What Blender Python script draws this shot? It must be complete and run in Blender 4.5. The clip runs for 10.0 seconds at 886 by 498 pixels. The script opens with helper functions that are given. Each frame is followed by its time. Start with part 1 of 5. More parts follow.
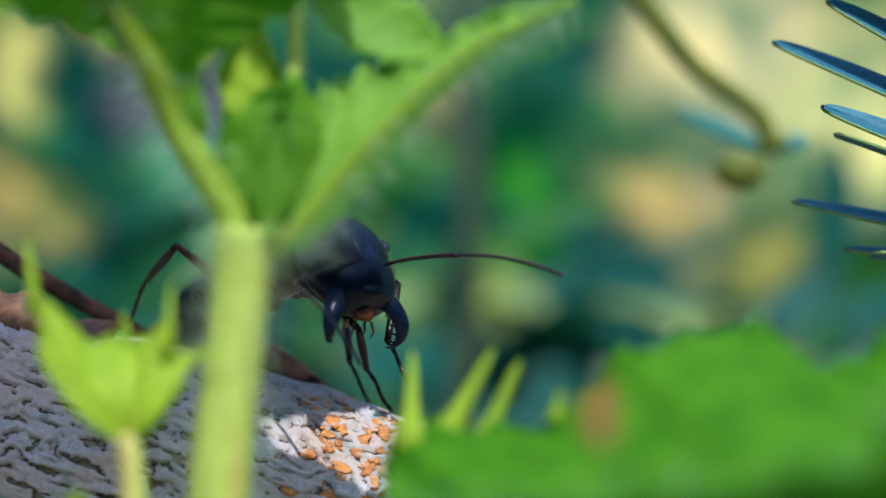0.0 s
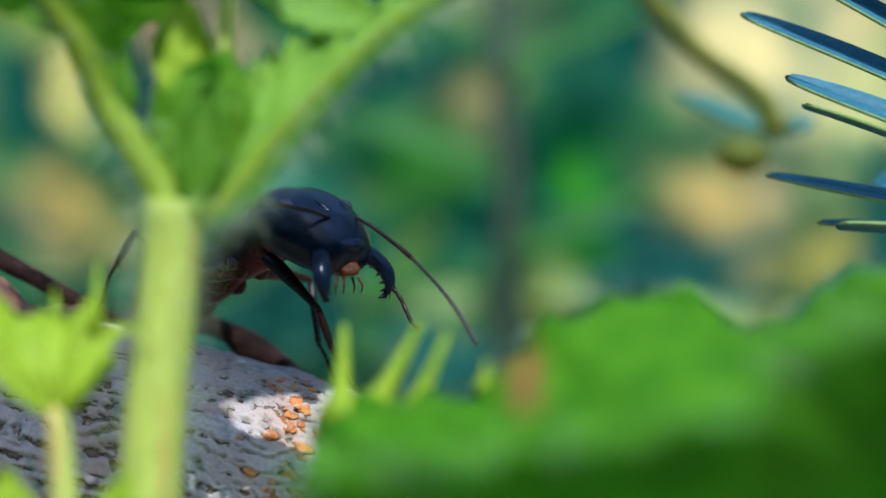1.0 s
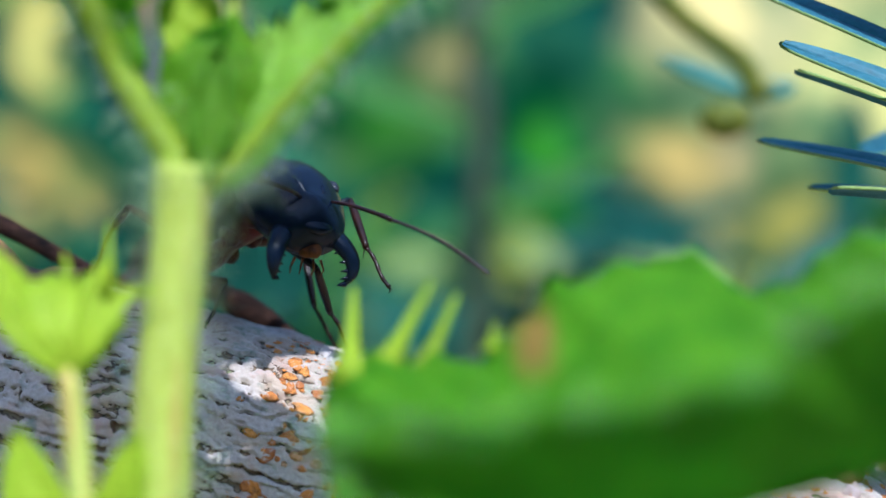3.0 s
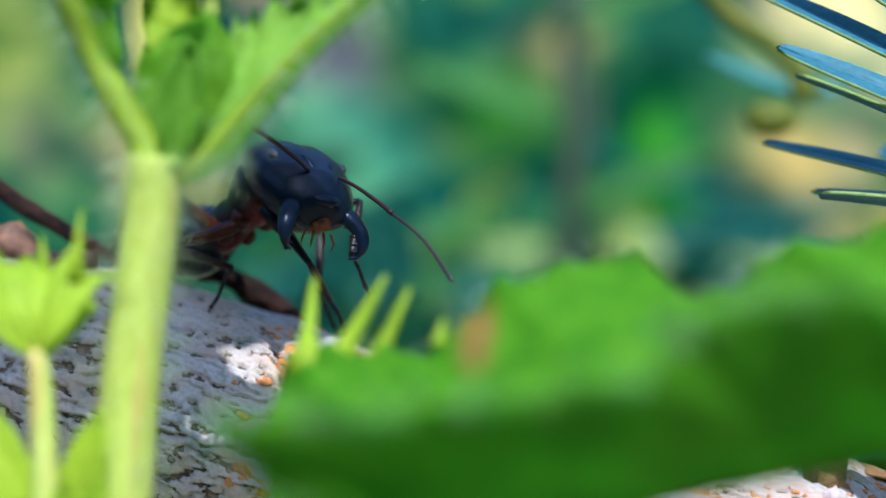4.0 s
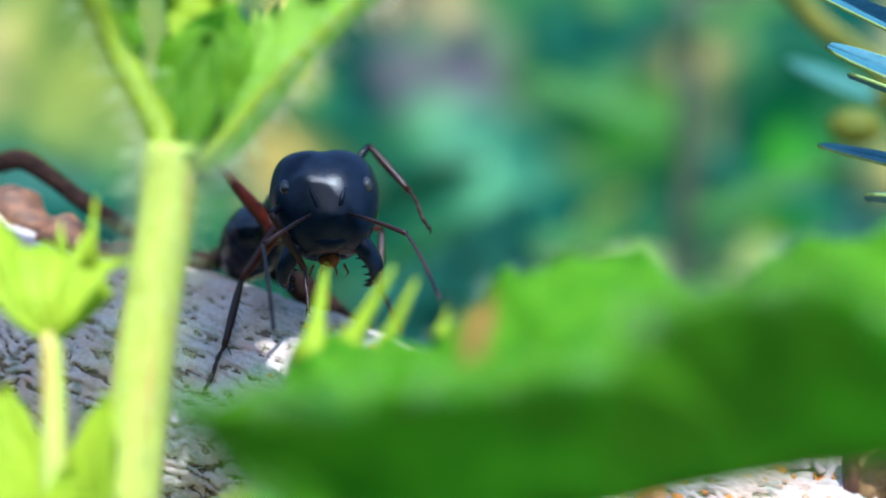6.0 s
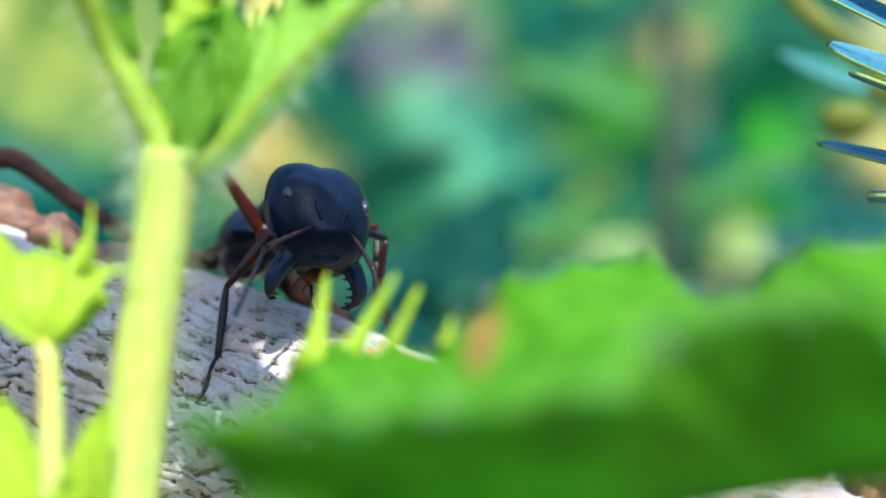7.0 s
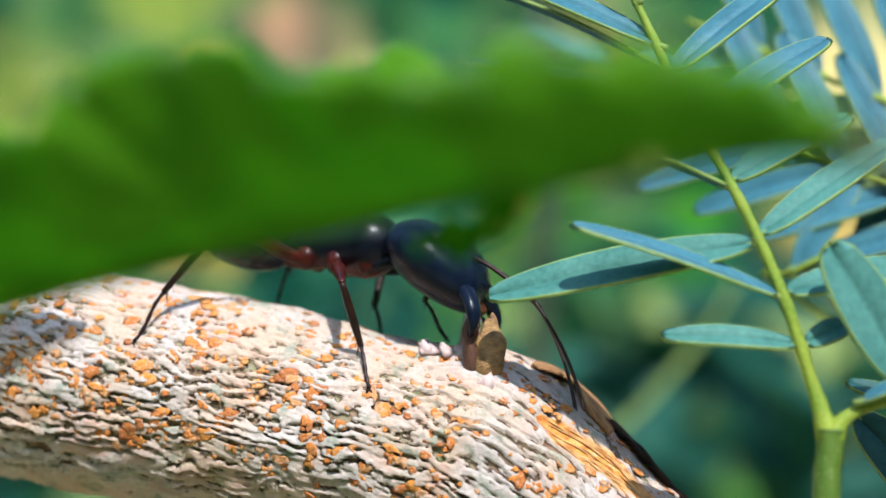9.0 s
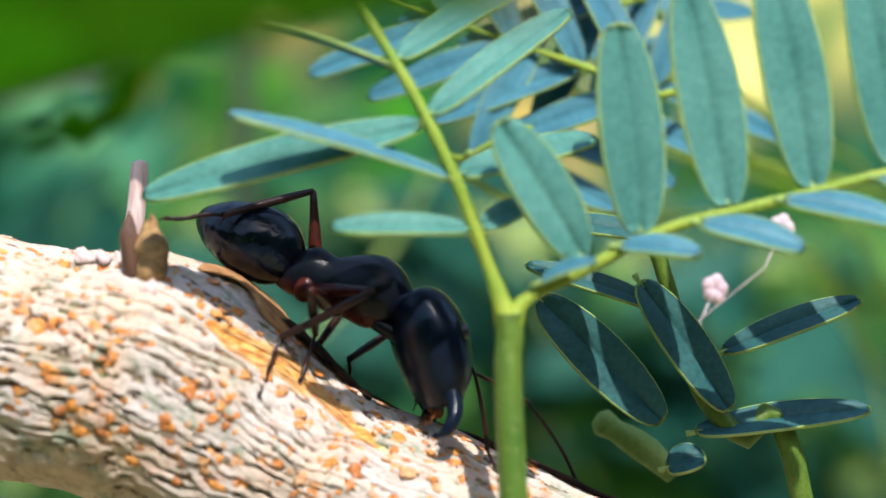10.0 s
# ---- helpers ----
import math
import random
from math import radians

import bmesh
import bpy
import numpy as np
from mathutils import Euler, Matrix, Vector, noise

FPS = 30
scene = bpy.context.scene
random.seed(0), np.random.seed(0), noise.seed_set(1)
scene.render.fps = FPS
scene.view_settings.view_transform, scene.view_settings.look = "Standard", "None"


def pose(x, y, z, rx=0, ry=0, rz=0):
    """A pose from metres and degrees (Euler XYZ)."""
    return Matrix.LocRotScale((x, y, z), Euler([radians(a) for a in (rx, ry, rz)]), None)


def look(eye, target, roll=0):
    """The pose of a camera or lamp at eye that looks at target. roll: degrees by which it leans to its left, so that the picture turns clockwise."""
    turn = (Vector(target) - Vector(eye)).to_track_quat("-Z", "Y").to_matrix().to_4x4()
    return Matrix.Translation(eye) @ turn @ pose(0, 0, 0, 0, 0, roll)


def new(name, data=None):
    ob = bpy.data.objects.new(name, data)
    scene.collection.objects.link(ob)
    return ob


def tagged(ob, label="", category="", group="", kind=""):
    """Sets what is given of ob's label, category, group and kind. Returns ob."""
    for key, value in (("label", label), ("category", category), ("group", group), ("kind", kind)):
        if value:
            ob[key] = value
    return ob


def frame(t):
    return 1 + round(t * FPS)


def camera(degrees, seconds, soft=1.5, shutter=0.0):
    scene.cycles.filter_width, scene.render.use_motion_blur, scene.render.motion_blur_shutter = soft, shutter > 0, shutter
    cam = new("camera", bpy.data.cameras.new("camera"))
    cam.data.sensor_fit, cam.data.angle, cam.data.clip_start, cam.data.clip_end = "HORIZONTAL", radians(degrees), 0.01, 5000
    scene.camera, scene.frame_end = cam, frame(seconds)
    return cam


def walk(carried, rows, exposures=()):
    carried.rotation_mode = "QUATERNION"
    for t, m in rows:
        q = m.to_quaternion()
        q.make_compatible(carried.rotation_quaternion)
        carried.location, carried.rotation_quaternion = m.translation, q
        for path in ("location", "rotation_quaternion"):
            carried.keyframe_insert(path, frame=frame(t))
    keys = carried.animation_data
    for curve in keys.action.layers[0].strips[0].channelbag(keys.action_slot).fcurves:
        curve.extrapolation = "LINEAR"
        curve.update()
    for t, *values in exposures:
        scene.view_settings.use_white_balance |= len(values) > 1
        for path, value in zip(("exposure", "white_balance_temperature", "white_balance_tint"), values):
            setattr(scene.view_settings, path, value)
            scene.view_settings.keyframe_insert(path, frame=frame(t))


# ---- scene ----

MM = 0.001

# ---- camera ----
cam = camera(32.0, 10.0)
cam.data.dof.use_dof = True
cam.data.dof.focus_distance = 0.0555
cam.data.dof.aperture_fstop = 32.0
# seconds, eye in metres, yaw to the left, pitch up, roll in degrees
PATH = [
    (0, (-0.01431, -0.05432, 0.00643), 0.78, 4.66, -1.64),
    (0.5, (-0.01209, -0.05407, 0.00581), 2.37, 5.01, -2.22),
    (1, (-0.01077, -0.05376, 0.00537), 3.06, 4.94, -2.39),
    (1.5, (-0.01023, -0.05325, 0.00435), 3.81, 5.82, -2.47),
    (2, (-0.01109, -0.05356, 0.00504), 2.97, 4.66, -2.24),
    (2.5, (-0.01210, -0.05384, 0.00539), 1.63, 3.85, -2.42),
    (4, (-0.00736, -0.05530, 0.00548), 6.17, 3.11, -0.55),
    (4.5, (-0.00319, -0.05530, 0.00487), 11.44, 3.75, 0.22),
    (5, (-0.00430, -0.05502, 0.00488), 10.66, 3.55, 0.65),
    (5.5, (-0.00379, -0.05472, 0.00463), 11.30, 3.81, 0.87),
    (7, (-0.00480, -0.05391, 0.00557), 10.28, 3.00, 0.61),
    (7.5, (-0.00294, -0.05391, 0.00518), 11.94, 2.91, 0.58),
    (8, (-0.00219, -0.05608, 0.00367), 10.43, 3.23, 0.51),
    (8.3, (0.00041, -0.05795, 0.00089), 10.66, 5.03, 0.25),
    (8.5, (0.00287, -0.05890, 0.00098), 10.96, 4.37, 0.40),
    (8.8, (0.00445, -0.05689, -0.00026), 8.52, 5.21, -0.19),
    (9, (0.00669, -0.05480, -0.00168), 8.30, 6.33, -0.03),
    (9.5, (0.00735, -0.05259, -0.00162), 2.50, 5.15, -1.77),
    (10, (0.00804, -0.05131, -0.00181), -2.24, 2.38, -4.01),
]


def aim(eye, yaw, pitch, roll):
    y, p = radians(yaw), radians(pitch)
    ahead = Vector((-math.sin(y) * math.cos(p), math.cos(y) * math.cos(p), math.sin(p)))
    return look(eye, Vector(eye) + ahead, roll)


walk(cam, [(t, aim(eye, yaw, pitch, roll)) for t, eye, yaw, pitch, roll in PATH],
     exposures=[(0, 0.56, 5250, 8), (2.5, 0.78, 5150, 8), (5, 1.10, 5150, 8), (7.5, 1.52, 5450, 8), (8.3, 1.08, 5700, 8), (9, 1.0, 5900, 8), (9.5, 1.14, 6250, 9), (10, 1.2, 6250, 9)])

# ---- light ----
SUN = Vector((0.20, -0.63, 0.75)).normalized()
world = bpy.data.worlds.new("sky")
scene.world = world
world.use_nodes = True
wn = world.node_tree.nodes
sky = wn.new("ShaderNodeTexSky")
sky.sky_type, sky.sun_disc = "NISHITA", False
sky.sun_elevation = math.asin(SUN.z)
sky.sun_rotation = math.atan2(SUN.x, SUN.y)
world.node_tree.links.new(sky.outputs[0], wn["Background"].inputs[0])
wn["Background"].inputs[1].default_value = 0.15
sun_data = bpy.data.lights.new("sun", "SUN")
sun_data.energy, sun_data.angle, sun_data.color = 3.1, radians(0.6), (1.0, 0.95, 0.88)
sun = new("sun", sun_data)
sun.matrix_world = look(SUN * 2, (0, 0, 0))


# ---- material helpers ----
def nodes_of(name):
    m = bpy.data.materials.new(name)
    m.use_nodes = True
    nt = m.node_tree
    return m, nt, nt.nodes["Principled BSDF"], nt.nodes["Material Output"]


def node(nt, kind, **inputs):
    n = nt.nodes.new(kind)
    for key, value in inputs.items():
        n.inputs[key].default_value = value
    return n


def coords(nt, scale=(1, 1, 1)):
    """Object coordinates in millimetres."""
    tc, mp = nt.nodes.new("ShaderNodeTexCoord"), nt.nodes.new("ShaderNodeMapping")
    mp.inputs["Scale"].default_value = [v / MM for v in scale]
    nt.links.new(tc.outputs["Object"], mp.inputs["Vector"])
    return mp.outputs[0]


def noise_of(nt, vec, scale, detail=4.0, rough=0.55):
    n = node(nt, "ShaderNodeTexNoise", Scale=scale, Detail=detail, Roughness=rough)
    nt.links.new(vec, n.inputs["Vector"])
    return n.outputs["Fac"]


def ramp_of(nt, fac, stops):
    r = nt.nodes.new("ShaderNodeValToRGB")
    el = r.color_ramp.elements
    while len(el) < len(stops):
        el.new(0.5)
    for e, (p, c) in zip(el, stops):
        e.position, e.color = p, (*c, 1)
    nt.links.new(fac, r.inputs[0])
    return r.outputs[0]


def mix_of(nt, fac, a, b, mode="MIX"):
    n = nt.nodes.new("ShaderNodeMix")
    n.data_type, n.blend_type = "RGBA", mode
    for sock, v in ((n.inputs[0], fac), (n.inputs[6], a), (n.inputs[7], b)):
        if isinstance(v, (float, int)):
            sock.default_value = v
        elif isinstance(v, tuple):
            sock.default_value = (*v, 1)
        else:
            nt.links.new(v, sock)
    return n.outputs[2]


def bump_of(nt, bsdf, height, strength, dist):
    b = node(nt, "ShaderNodeBump", Strength=strength, Distance=dist * MM)
    nt.links.new(height, b.inputs["Height"])
    nt.links.new(b.outputs[0], bsdf.inputs["Normal"])


def leaf_material(name, dark, light, trans=0.4, rough=0.45, scale=0.6, stretch=(1, 1, 1), spot=None, streak=None):
    """A leaf: mottled green, lit through. spot: centre, radius and colour of a withered patch."""
    m, nt, b, out = nodes_of(name)
    v = coords(nt, stretch)
    col = ramp_of(nt, noise_of(nt, v, scale), [(0.3, dark), (0.7, light)])
    fine = noise_of(nt, v, scale * 9, 6)
    col = mix_of(nt, 0.35, col, ramp_of(nt, fine, [(0.3, tuple(c * 0.6 for c in dark)), (0.75, tuple(min(1, c * 1.25) for c in light))]))
    if streak:
        lines = noise_of(nt, coords(nt, (1.6, 1.6, 0.10)), 1.0, 3)
        col = mix_of(nt, ramp_of(nt, lines, [(0.54, (0, 0, 0)), (0.66, (0.75, 0.75, 0.75))]), col, streak)
    for centre, radius, colour in spot or ():
        tc = nt.nodes.new("ShaderNodeTexCoord")
        mp = nt.nodes.new("ShaderNodeMapping")
        mp.inputs["Scale"].default_value = [1 / (r * MM) for r in radius]
        mp.inputs["Location"].default_value = [-c / r for c, r in zip(centre, radius)]
        nt.links.new(tc.outputs["Object"], mp.inputs["Vector"])
        add = nt.nodes.new("ShaderNodeVectorMath")
        nz = node(nt, "ShaderNodeTexNoise", Scale=1.3, Detail=5.0)
        nt.links.new(mp.outputs[0], nz.inputs["Vector"])
        sub = nt.nodes.new("ShaderNodeVectorMath")
        sub.operation = "SUBTRACT"
        sub.inputs[1].default_value = (0.5, 0.5, 0.5)
        nt.links.new(nz.outputs["Color"], sub.inputs[0])
        nt.links.new(mp.outputs[0], add.inputs[0])
        nt.links.new(sub.outputs[0], add.inputs[1])
        g = nt.nodes.new("ShaderNodeTexGradient")
        g.gradient_type = "SPHERICAL"
        nt.links.new(add.outputs[0], g.inputs[0])
        col = mix_of(nt, ramp_of(nt, g.outputs["Fac"], [(0.0, (0, 0, 0)), (0.75, (0.85, 0.85, 0.85))]), col, colour)
    nt.links.new(col, b.inputs["Base Color"])
    b.inputs["Roughness"].default_value = rough
    b.inputs["Specular IOR Level"].default_value = 0.2
    bump_of(nt, b, fine, 0.25, 0.15)
    tr = nt.nodes.new("ShaderNodeBsdfTranslucent")
    nt.links.new(mix_of(nt, 1.0, col, (1.0, 1.15, 0.45), "MULTIPLY"), tr.inputs["Color"])
    mx = nt.nodes.new("ShaderNodeMixShader")
    mx.inputs[0].default_value = trans
    nt.links.new(b.outputs[0], mx.inputs[1])
    nt.links.new(tr.outputs[0], mx.inputs[2])
    nt.links.new(mx.outputs[0], out.inputs["Surface"])
    return m


def plain_material(name, a, b_, rough=0.5, scale=3.0, bump=0.2, metal=0.0, spec=0.5, stretch=(1, 1, 1), depth=0.05):
    m, nt, b, out = nodes_of(name)
    v = coords(nt, stretch)
    n = noise_of(nt, v, scale, 6)
    nt.links.new(ramp_of(nt, n, [(0.3, a), (0.7, b_)]), b.inputs["Base Color"])
    b.inputs["Roughness"].default_value = rough
    b.inputs["Metallic"].default_value = metal
    b.inputs["Specular IOR Level"].default_value = spec
    bump_of(nt, b, noise_of(nt, v, scale * 4, 5), bump, depth)
    return m


# ---- mesh helpers: meshes are drawn in millimetres ----
def part(name, bm, material, parent=None, label="", smooth=True, origin=None):
    """One bmesh, in millimetres, as one mesh object."""
    bmesh.ops.recalc_face_normals(bm, faces=bm.faces)
    bmesh.ops.transform(bm, matrix=Matrix.Scale(MM, 4), verts=bm.verts)
    me = bpy.data.meshes.new(name)
    bm.to_mesh(me)
    bm.free()
    if smooth:
        me.polygons.foreach_set("use_smooth", [True] * len(me.polygons))
    for mat in material if isinstance(material, (list, tuple)) else (material,):
        me.materials.append(mat)
    ob = new(name, me)
    if parent:
        ob.parent = parent
    if label:
        ob["label"] = label
    return ob


def empty(name, at=(0, 0, 0)):
    ob = new(name)
    ob.location = Vector(at) * MM
    ob.empty_display_size = 0.002
    return ob


def frames_along(pts):
    """A turning frame (side, up) at each point of a line, with no twist."""
    pts = [Vector(p) for p in pts]
    tang = [(pts[min(i + 1, len(pts) - 1)] - pts[max(i - 1, 0)]).normalized() for i in range(len(pts))]
    ref = Vector((0, 0, 1)) if abs(tang[0].z) < 0.9 else Vector((0, 1, 0))
    up = (ref - tang[0] * ref.dot(tang[0])).normalized()
    out = []
    for t in tang:
        up = (up - t * up.dot(t)).normalized()
        out.append((t.cross(up), up))
    return pts, out


def curve_points(ctrl, n):
    """Smooth points through the control rows (Catmull-Rom); rows may carry radii and more."""
    c = np.array(ctrl, float)
    c = np.vstack([2 * c[0] - c[1], c, 2 * c[-1] - c[-2]])
    out = []
    for s in np.linspace(0, len(ctrl) - 1, n):
        i = min(int(s), len(ctrl) - 2)
        f = s - i
        a, b, d, e = c[i:i + 4]
        out.append(0.5 * (2 * b + (d - a) * f + (2 * a - 5 * b + 4 * d - e) * f * f + (3 * b - a - 3 * d + e) * f ** 3))
    return np.array(out)


def tube(bm, pts, radii, seg=10, flat=1.0, wob=0.0, mat=0):
    """A capped tube along a line; flat: how much lower than wide."""
    pts, fr = frames_along(pts)
    rings = []
    for i, (p, (side, up)) in enumerate(zip(pts, fr)):
        r = radii[i] if hasattr(radii, "__len__") else radii
        ring = []
        for k in range(seg):
            a = 2 * math.pi * k / seg
            rr = r * (1 + wob * noise.noise(Vector((i * 0.35, k * 0.9, r * 3))))
            ring.append(bm.verts.new(p + side * math.cos(a) * rr + up * math.sin(a) * rr * flat))
        rings.append(ring)
    for a, b in zip(rings, rings[1:]):
        for k in range(seg):
            f = bm.faces.new((a[k], a[(k + 1) % seg], b[(k + 1) % seg], b[k]))
            f.material_index = mat
    for ring, p in ((rings[0], pts[0]), (rings[-1], pts[-1])):
        c = bm.verts.new(p)
        for k in range(seg):
            bm.faces.new((ring[k], ring[(k + 1) % seg], c)).material_index = mat
    return rings


def sheet(bm, grid, thick=0.15, mat=0, rim=None):
    """A thin solid sheet from rows of points; rim: another material for its two long edges."""
    g = np.array([[tuple(p) for p in row] for row in grid])
    du, dv = np.gradient(g, axis=0), np.gradient(g, axis=1)
    n = np.cross(du, dv)
    n /= np.maximum(np.linalg.norm(n, axis=2, keepdims=True), 1e-9)
    front, back = g + n * thick / 2, g - n * thick / 2
    a = [[bm.verts.new(p) for p in row] for row in front]
    b = [[bm.verts.new(p) for p in row] for row in back]
    nr, nc = g.shape[:2]
    for i in range(nr - 1):
        for k in range(nc - 1):
            m = rim if rim is not None and k in (0, nc - 2) else mat
            bm.faces.new((a[i][k], a[i][k + 1], a[i + 1][k + 1], a[i + 1][k])).material_index = m
            bm.faces.new((b[i][k], b[i + 1][k], b[i + 1][k + 1], b[i][k + 1])).material_index = m
        for k in (0, nc - 1):
            bm.faces.new((a[i][k], a[i + 1][k], b[i + 1][k], b[i][k])).material_index = mat if rim is None else rim
    for i in (0, nr - 1):
        for k in range(nc - 1):
            bm.faces.new((a[i][k], a[i][k + 1], b[i][k + 1], b[i][k])).material_index = mat if rim is None else rim


def blob(bm, centre, radii, u=12, v=8, bumpy=0.0, mat=0):
    m = Matrix.Translation(centre) @ Matrix.Diagonal((*radii, 1))
    made = bmesh.ops.create_uvsphere(bm, u_segments=u, v_segments=v, radius=1.0, matrix=m)
    for vert in made["verts"]:
        if bumpy:
            d = vert.co - Vector(centre)
            vert.co += d * bumpy * noise.noise(vert.co * 1.7)
        for f in vert.link_faces:
            f.material_index = mat


# ---- materials ----
MAT_LEAF_NEAR = leaf_material("leaf_near", (0.085, 0.30, 0.005), (0.22, 0.50, 0.012), 0.62, 0.65, 0.8, spot=[((-10.9, -14.2, 5.5), (0.8, 2.4, 1.5), (0.50, 0.27, 0.08)), ((11.0, -26.5, 2.7), (2.4, 2.0, 2.0), (0.12, 0.05, 0.06))])
MAT_LEAF_HAIRY = leaf_material("leaf_hairy", (0.22, 0.42, 0.03), (0.40, 0.62, 0.07), 0.45, 0.5, 0.5)
MAT_STEM = leaf_material("stem_green", (0.47, 0.53, 0.06), (0.68, 0.76, 0.17), 0.15, 0.5, 0.9, (1, 1, 0.22), streak=(0.62, 0.40, 0.12))
MAT_SHOOT = leaf_material("shoot_green", (0.26, 0.37, 0.012), (0.38, 0.50, 0.03), 0.3, 0.5, 0.5)
MAT_YOUNG = leaf_material("young_leaf", (0.12, 0.30, 0.012), (0.24, 0.44, 0.03), 0.5, 0.5, 0.7)
MAT_BROAD = leaf_material("broad_leaf", (0.22, 0.44, 0.014), (0.38, 0.62, 0.035), 0.72, 0.5, 0.5)
MAT_SPROUT = leaf_material("sprout_green", (0.36, 0.51, 0.014), (0.56, 0.68, 0.035), 0.45, 0.5, 0.5)
MAT_HAIR = leaf_material("plant_hair", (0.82, 0.85, 0.80), (0.92, 0.94, 0.90), 0.6, 0.3)
MAT_LEAFLET = leaf_material("leaflet_blue_green", (0.048, 0.175, 0.145), (0.115, 0.295, 0.245), 0.22, 0.55, 0.5)
# blue sky reflection painted into the colour of leaflets that catch it
MAT_LEAFLET_SKY = leaf_material("leaflet_sky_sheen", (0.032, 0.12, 0.165), (0.075, 0.22, 0.27), 0.15, 0.45, 0.5)
MAT_RIM = leaf_material("leaflet_rim", (0.28, 0.42, 0.10), (0.42, 0.52, 0.18), 0.3, 0.4)
MAT_RACHIS = leaf_material("rachis_green", (0.16, 0.28, 0.03), (0.34, 0.40, 0.05), 0.15, 0.45, 0.8)
MAT_BLACK = plain_material("ant_black", (0.003, 0.006, 0.014), (0.006, 0.011, 0.024), 0.24, 2.0, 0.25, spec=0.16)
MAT_GASTER = plain_material("ant_gaster", (0.003, 0.005, 0.010), (0.006, 0.009, 0.017), 0.16, 2.0, 0.1, spec=0.28)
MAT_RED = plain_material("ant_red", (0.018, 0.004, 0.003), (0.065, 0.011, 0.006), 0.3, 2.0, 0.2, spec=0.2)
MAT_SHIN = plain_material("ant_shin", (0.008, 0.005, 0.005), (0.03, 0.010, 0.007), 0.35, 1.5, 0.2, spec=0.25)
MAT_MOUTH = plain_material("ant_mouth", (0.025, 0.008, 0.004), (0.17, 0.055, 0.012), 0.55, 3.0, 0.6, spec=0.15)
MAT_LIP = plain_material("peeled_bark_tan", (0.20, 0.08, 0.03), (0.52, 0.27, 0.10), 0.7, 1.2, 0.9, stretch=(0.6, 2, 2), depth=0.1)
MAT_BRACT_DARK = plain_material("bract_dark", (0.03, 0.012, 0.007), (0.13, 0.05, 0.02), 0.6, 1.6, 0.8, stretch=(2, 2, 0.6), depth=0.1)
MAT_BRACT_TAN = plain_material("bract_tan", (0.15, 0.075, 0.025), (0.46, 0.27, 0.10), 0.6, 1.3, 0.9, stretch=(1.2, 1.2, 2.4), depth=0.1)
MAT_DEAD = plain_material("dead_twig", (0.045, 0.022, 0.012), (0.28, 0.12, 0.05), 0.65, 1.0, 0.6, stretch=(1, 2, 2))
# dead wood; the branch edge strips also use it to paint in shadow
MAT_CHAR_AND_SHADE = plain_material("dead_wood_and_edge_shade", (0.004, 0.003, 0.003), (0.06, 0.028, 0.018), 0.85, 1.2, 1.0, spec=0.12, stretch=(1, 2, 2), depth=0.2)
MAT_PALE = plain_material("pale_wood", (0.40, 0.27, 0.24), (0.66, 0.53, 0.50), 0.6, 1.5, 0.4, stretch=(3, 3, 0.5))
MAT_WOUND = plain_material("bare_wood", (0.42, 0.18, 0.05), (0.70, 0.44, 0.18), 0.6, 1.2, 0.5, stretch=(0.5, 3, 3))


def lenticel_material():
    m, nt, b, out = nodes_of("lenticel_cork")
    v = coords(nt)
    info, geo = nt.nodes.new("ShaderNodeObjectInfo"), nt.nodes.new("ShaderNodeNewGeometry")
    mixed = node(nt, "ShaderNodeMath")
    mixed.operation = "ADD"
    nt.links.new(info.outputs["Random"], mixed.inputs[0])
    nt.links.new(geo.outputs["Random Per Island"], mixed.inputs[1])
    frac = node(nt, "ShaderNodeMath")
    frac.operation = "FRACT"
    nt.links.new(mixed.outputs[0], frac.inputs[0])
    own = ramp_of(nt, frac.outputs[0], [(0.0, (0.42, 0.13, 0.03)), (0.35, (0.62, 0.21, 0.035)), (0.7, (0.72, 0.29, 0.05)), (1.0, (0.54, 0.31, 0.17))])
    grain = noise_of(nt, v, 4.5, 6, 0.7)
    nt.links.new(mix_of(nt, ramp_of(nt, grain, [(0.32, (0.8, 0.8, 0.8)), (0.5, (0, 0, 0))]), mix_of(nt, ramp_of(nt, grain, [(0.56, (0, 0, 0)), (0.66, (0.75, 0.75, 0.75))]), own, (0.52, 0.44, 0.38)), (0.17, 0.07, 0.03)), b.inputs["Base Color"])
    b.inputs["Roughness"].default_value = 0.85
    bump_of(nt, b, grain, 0.8, 0.12)
    return m


MAT_LENTICEL = lenticel_material()


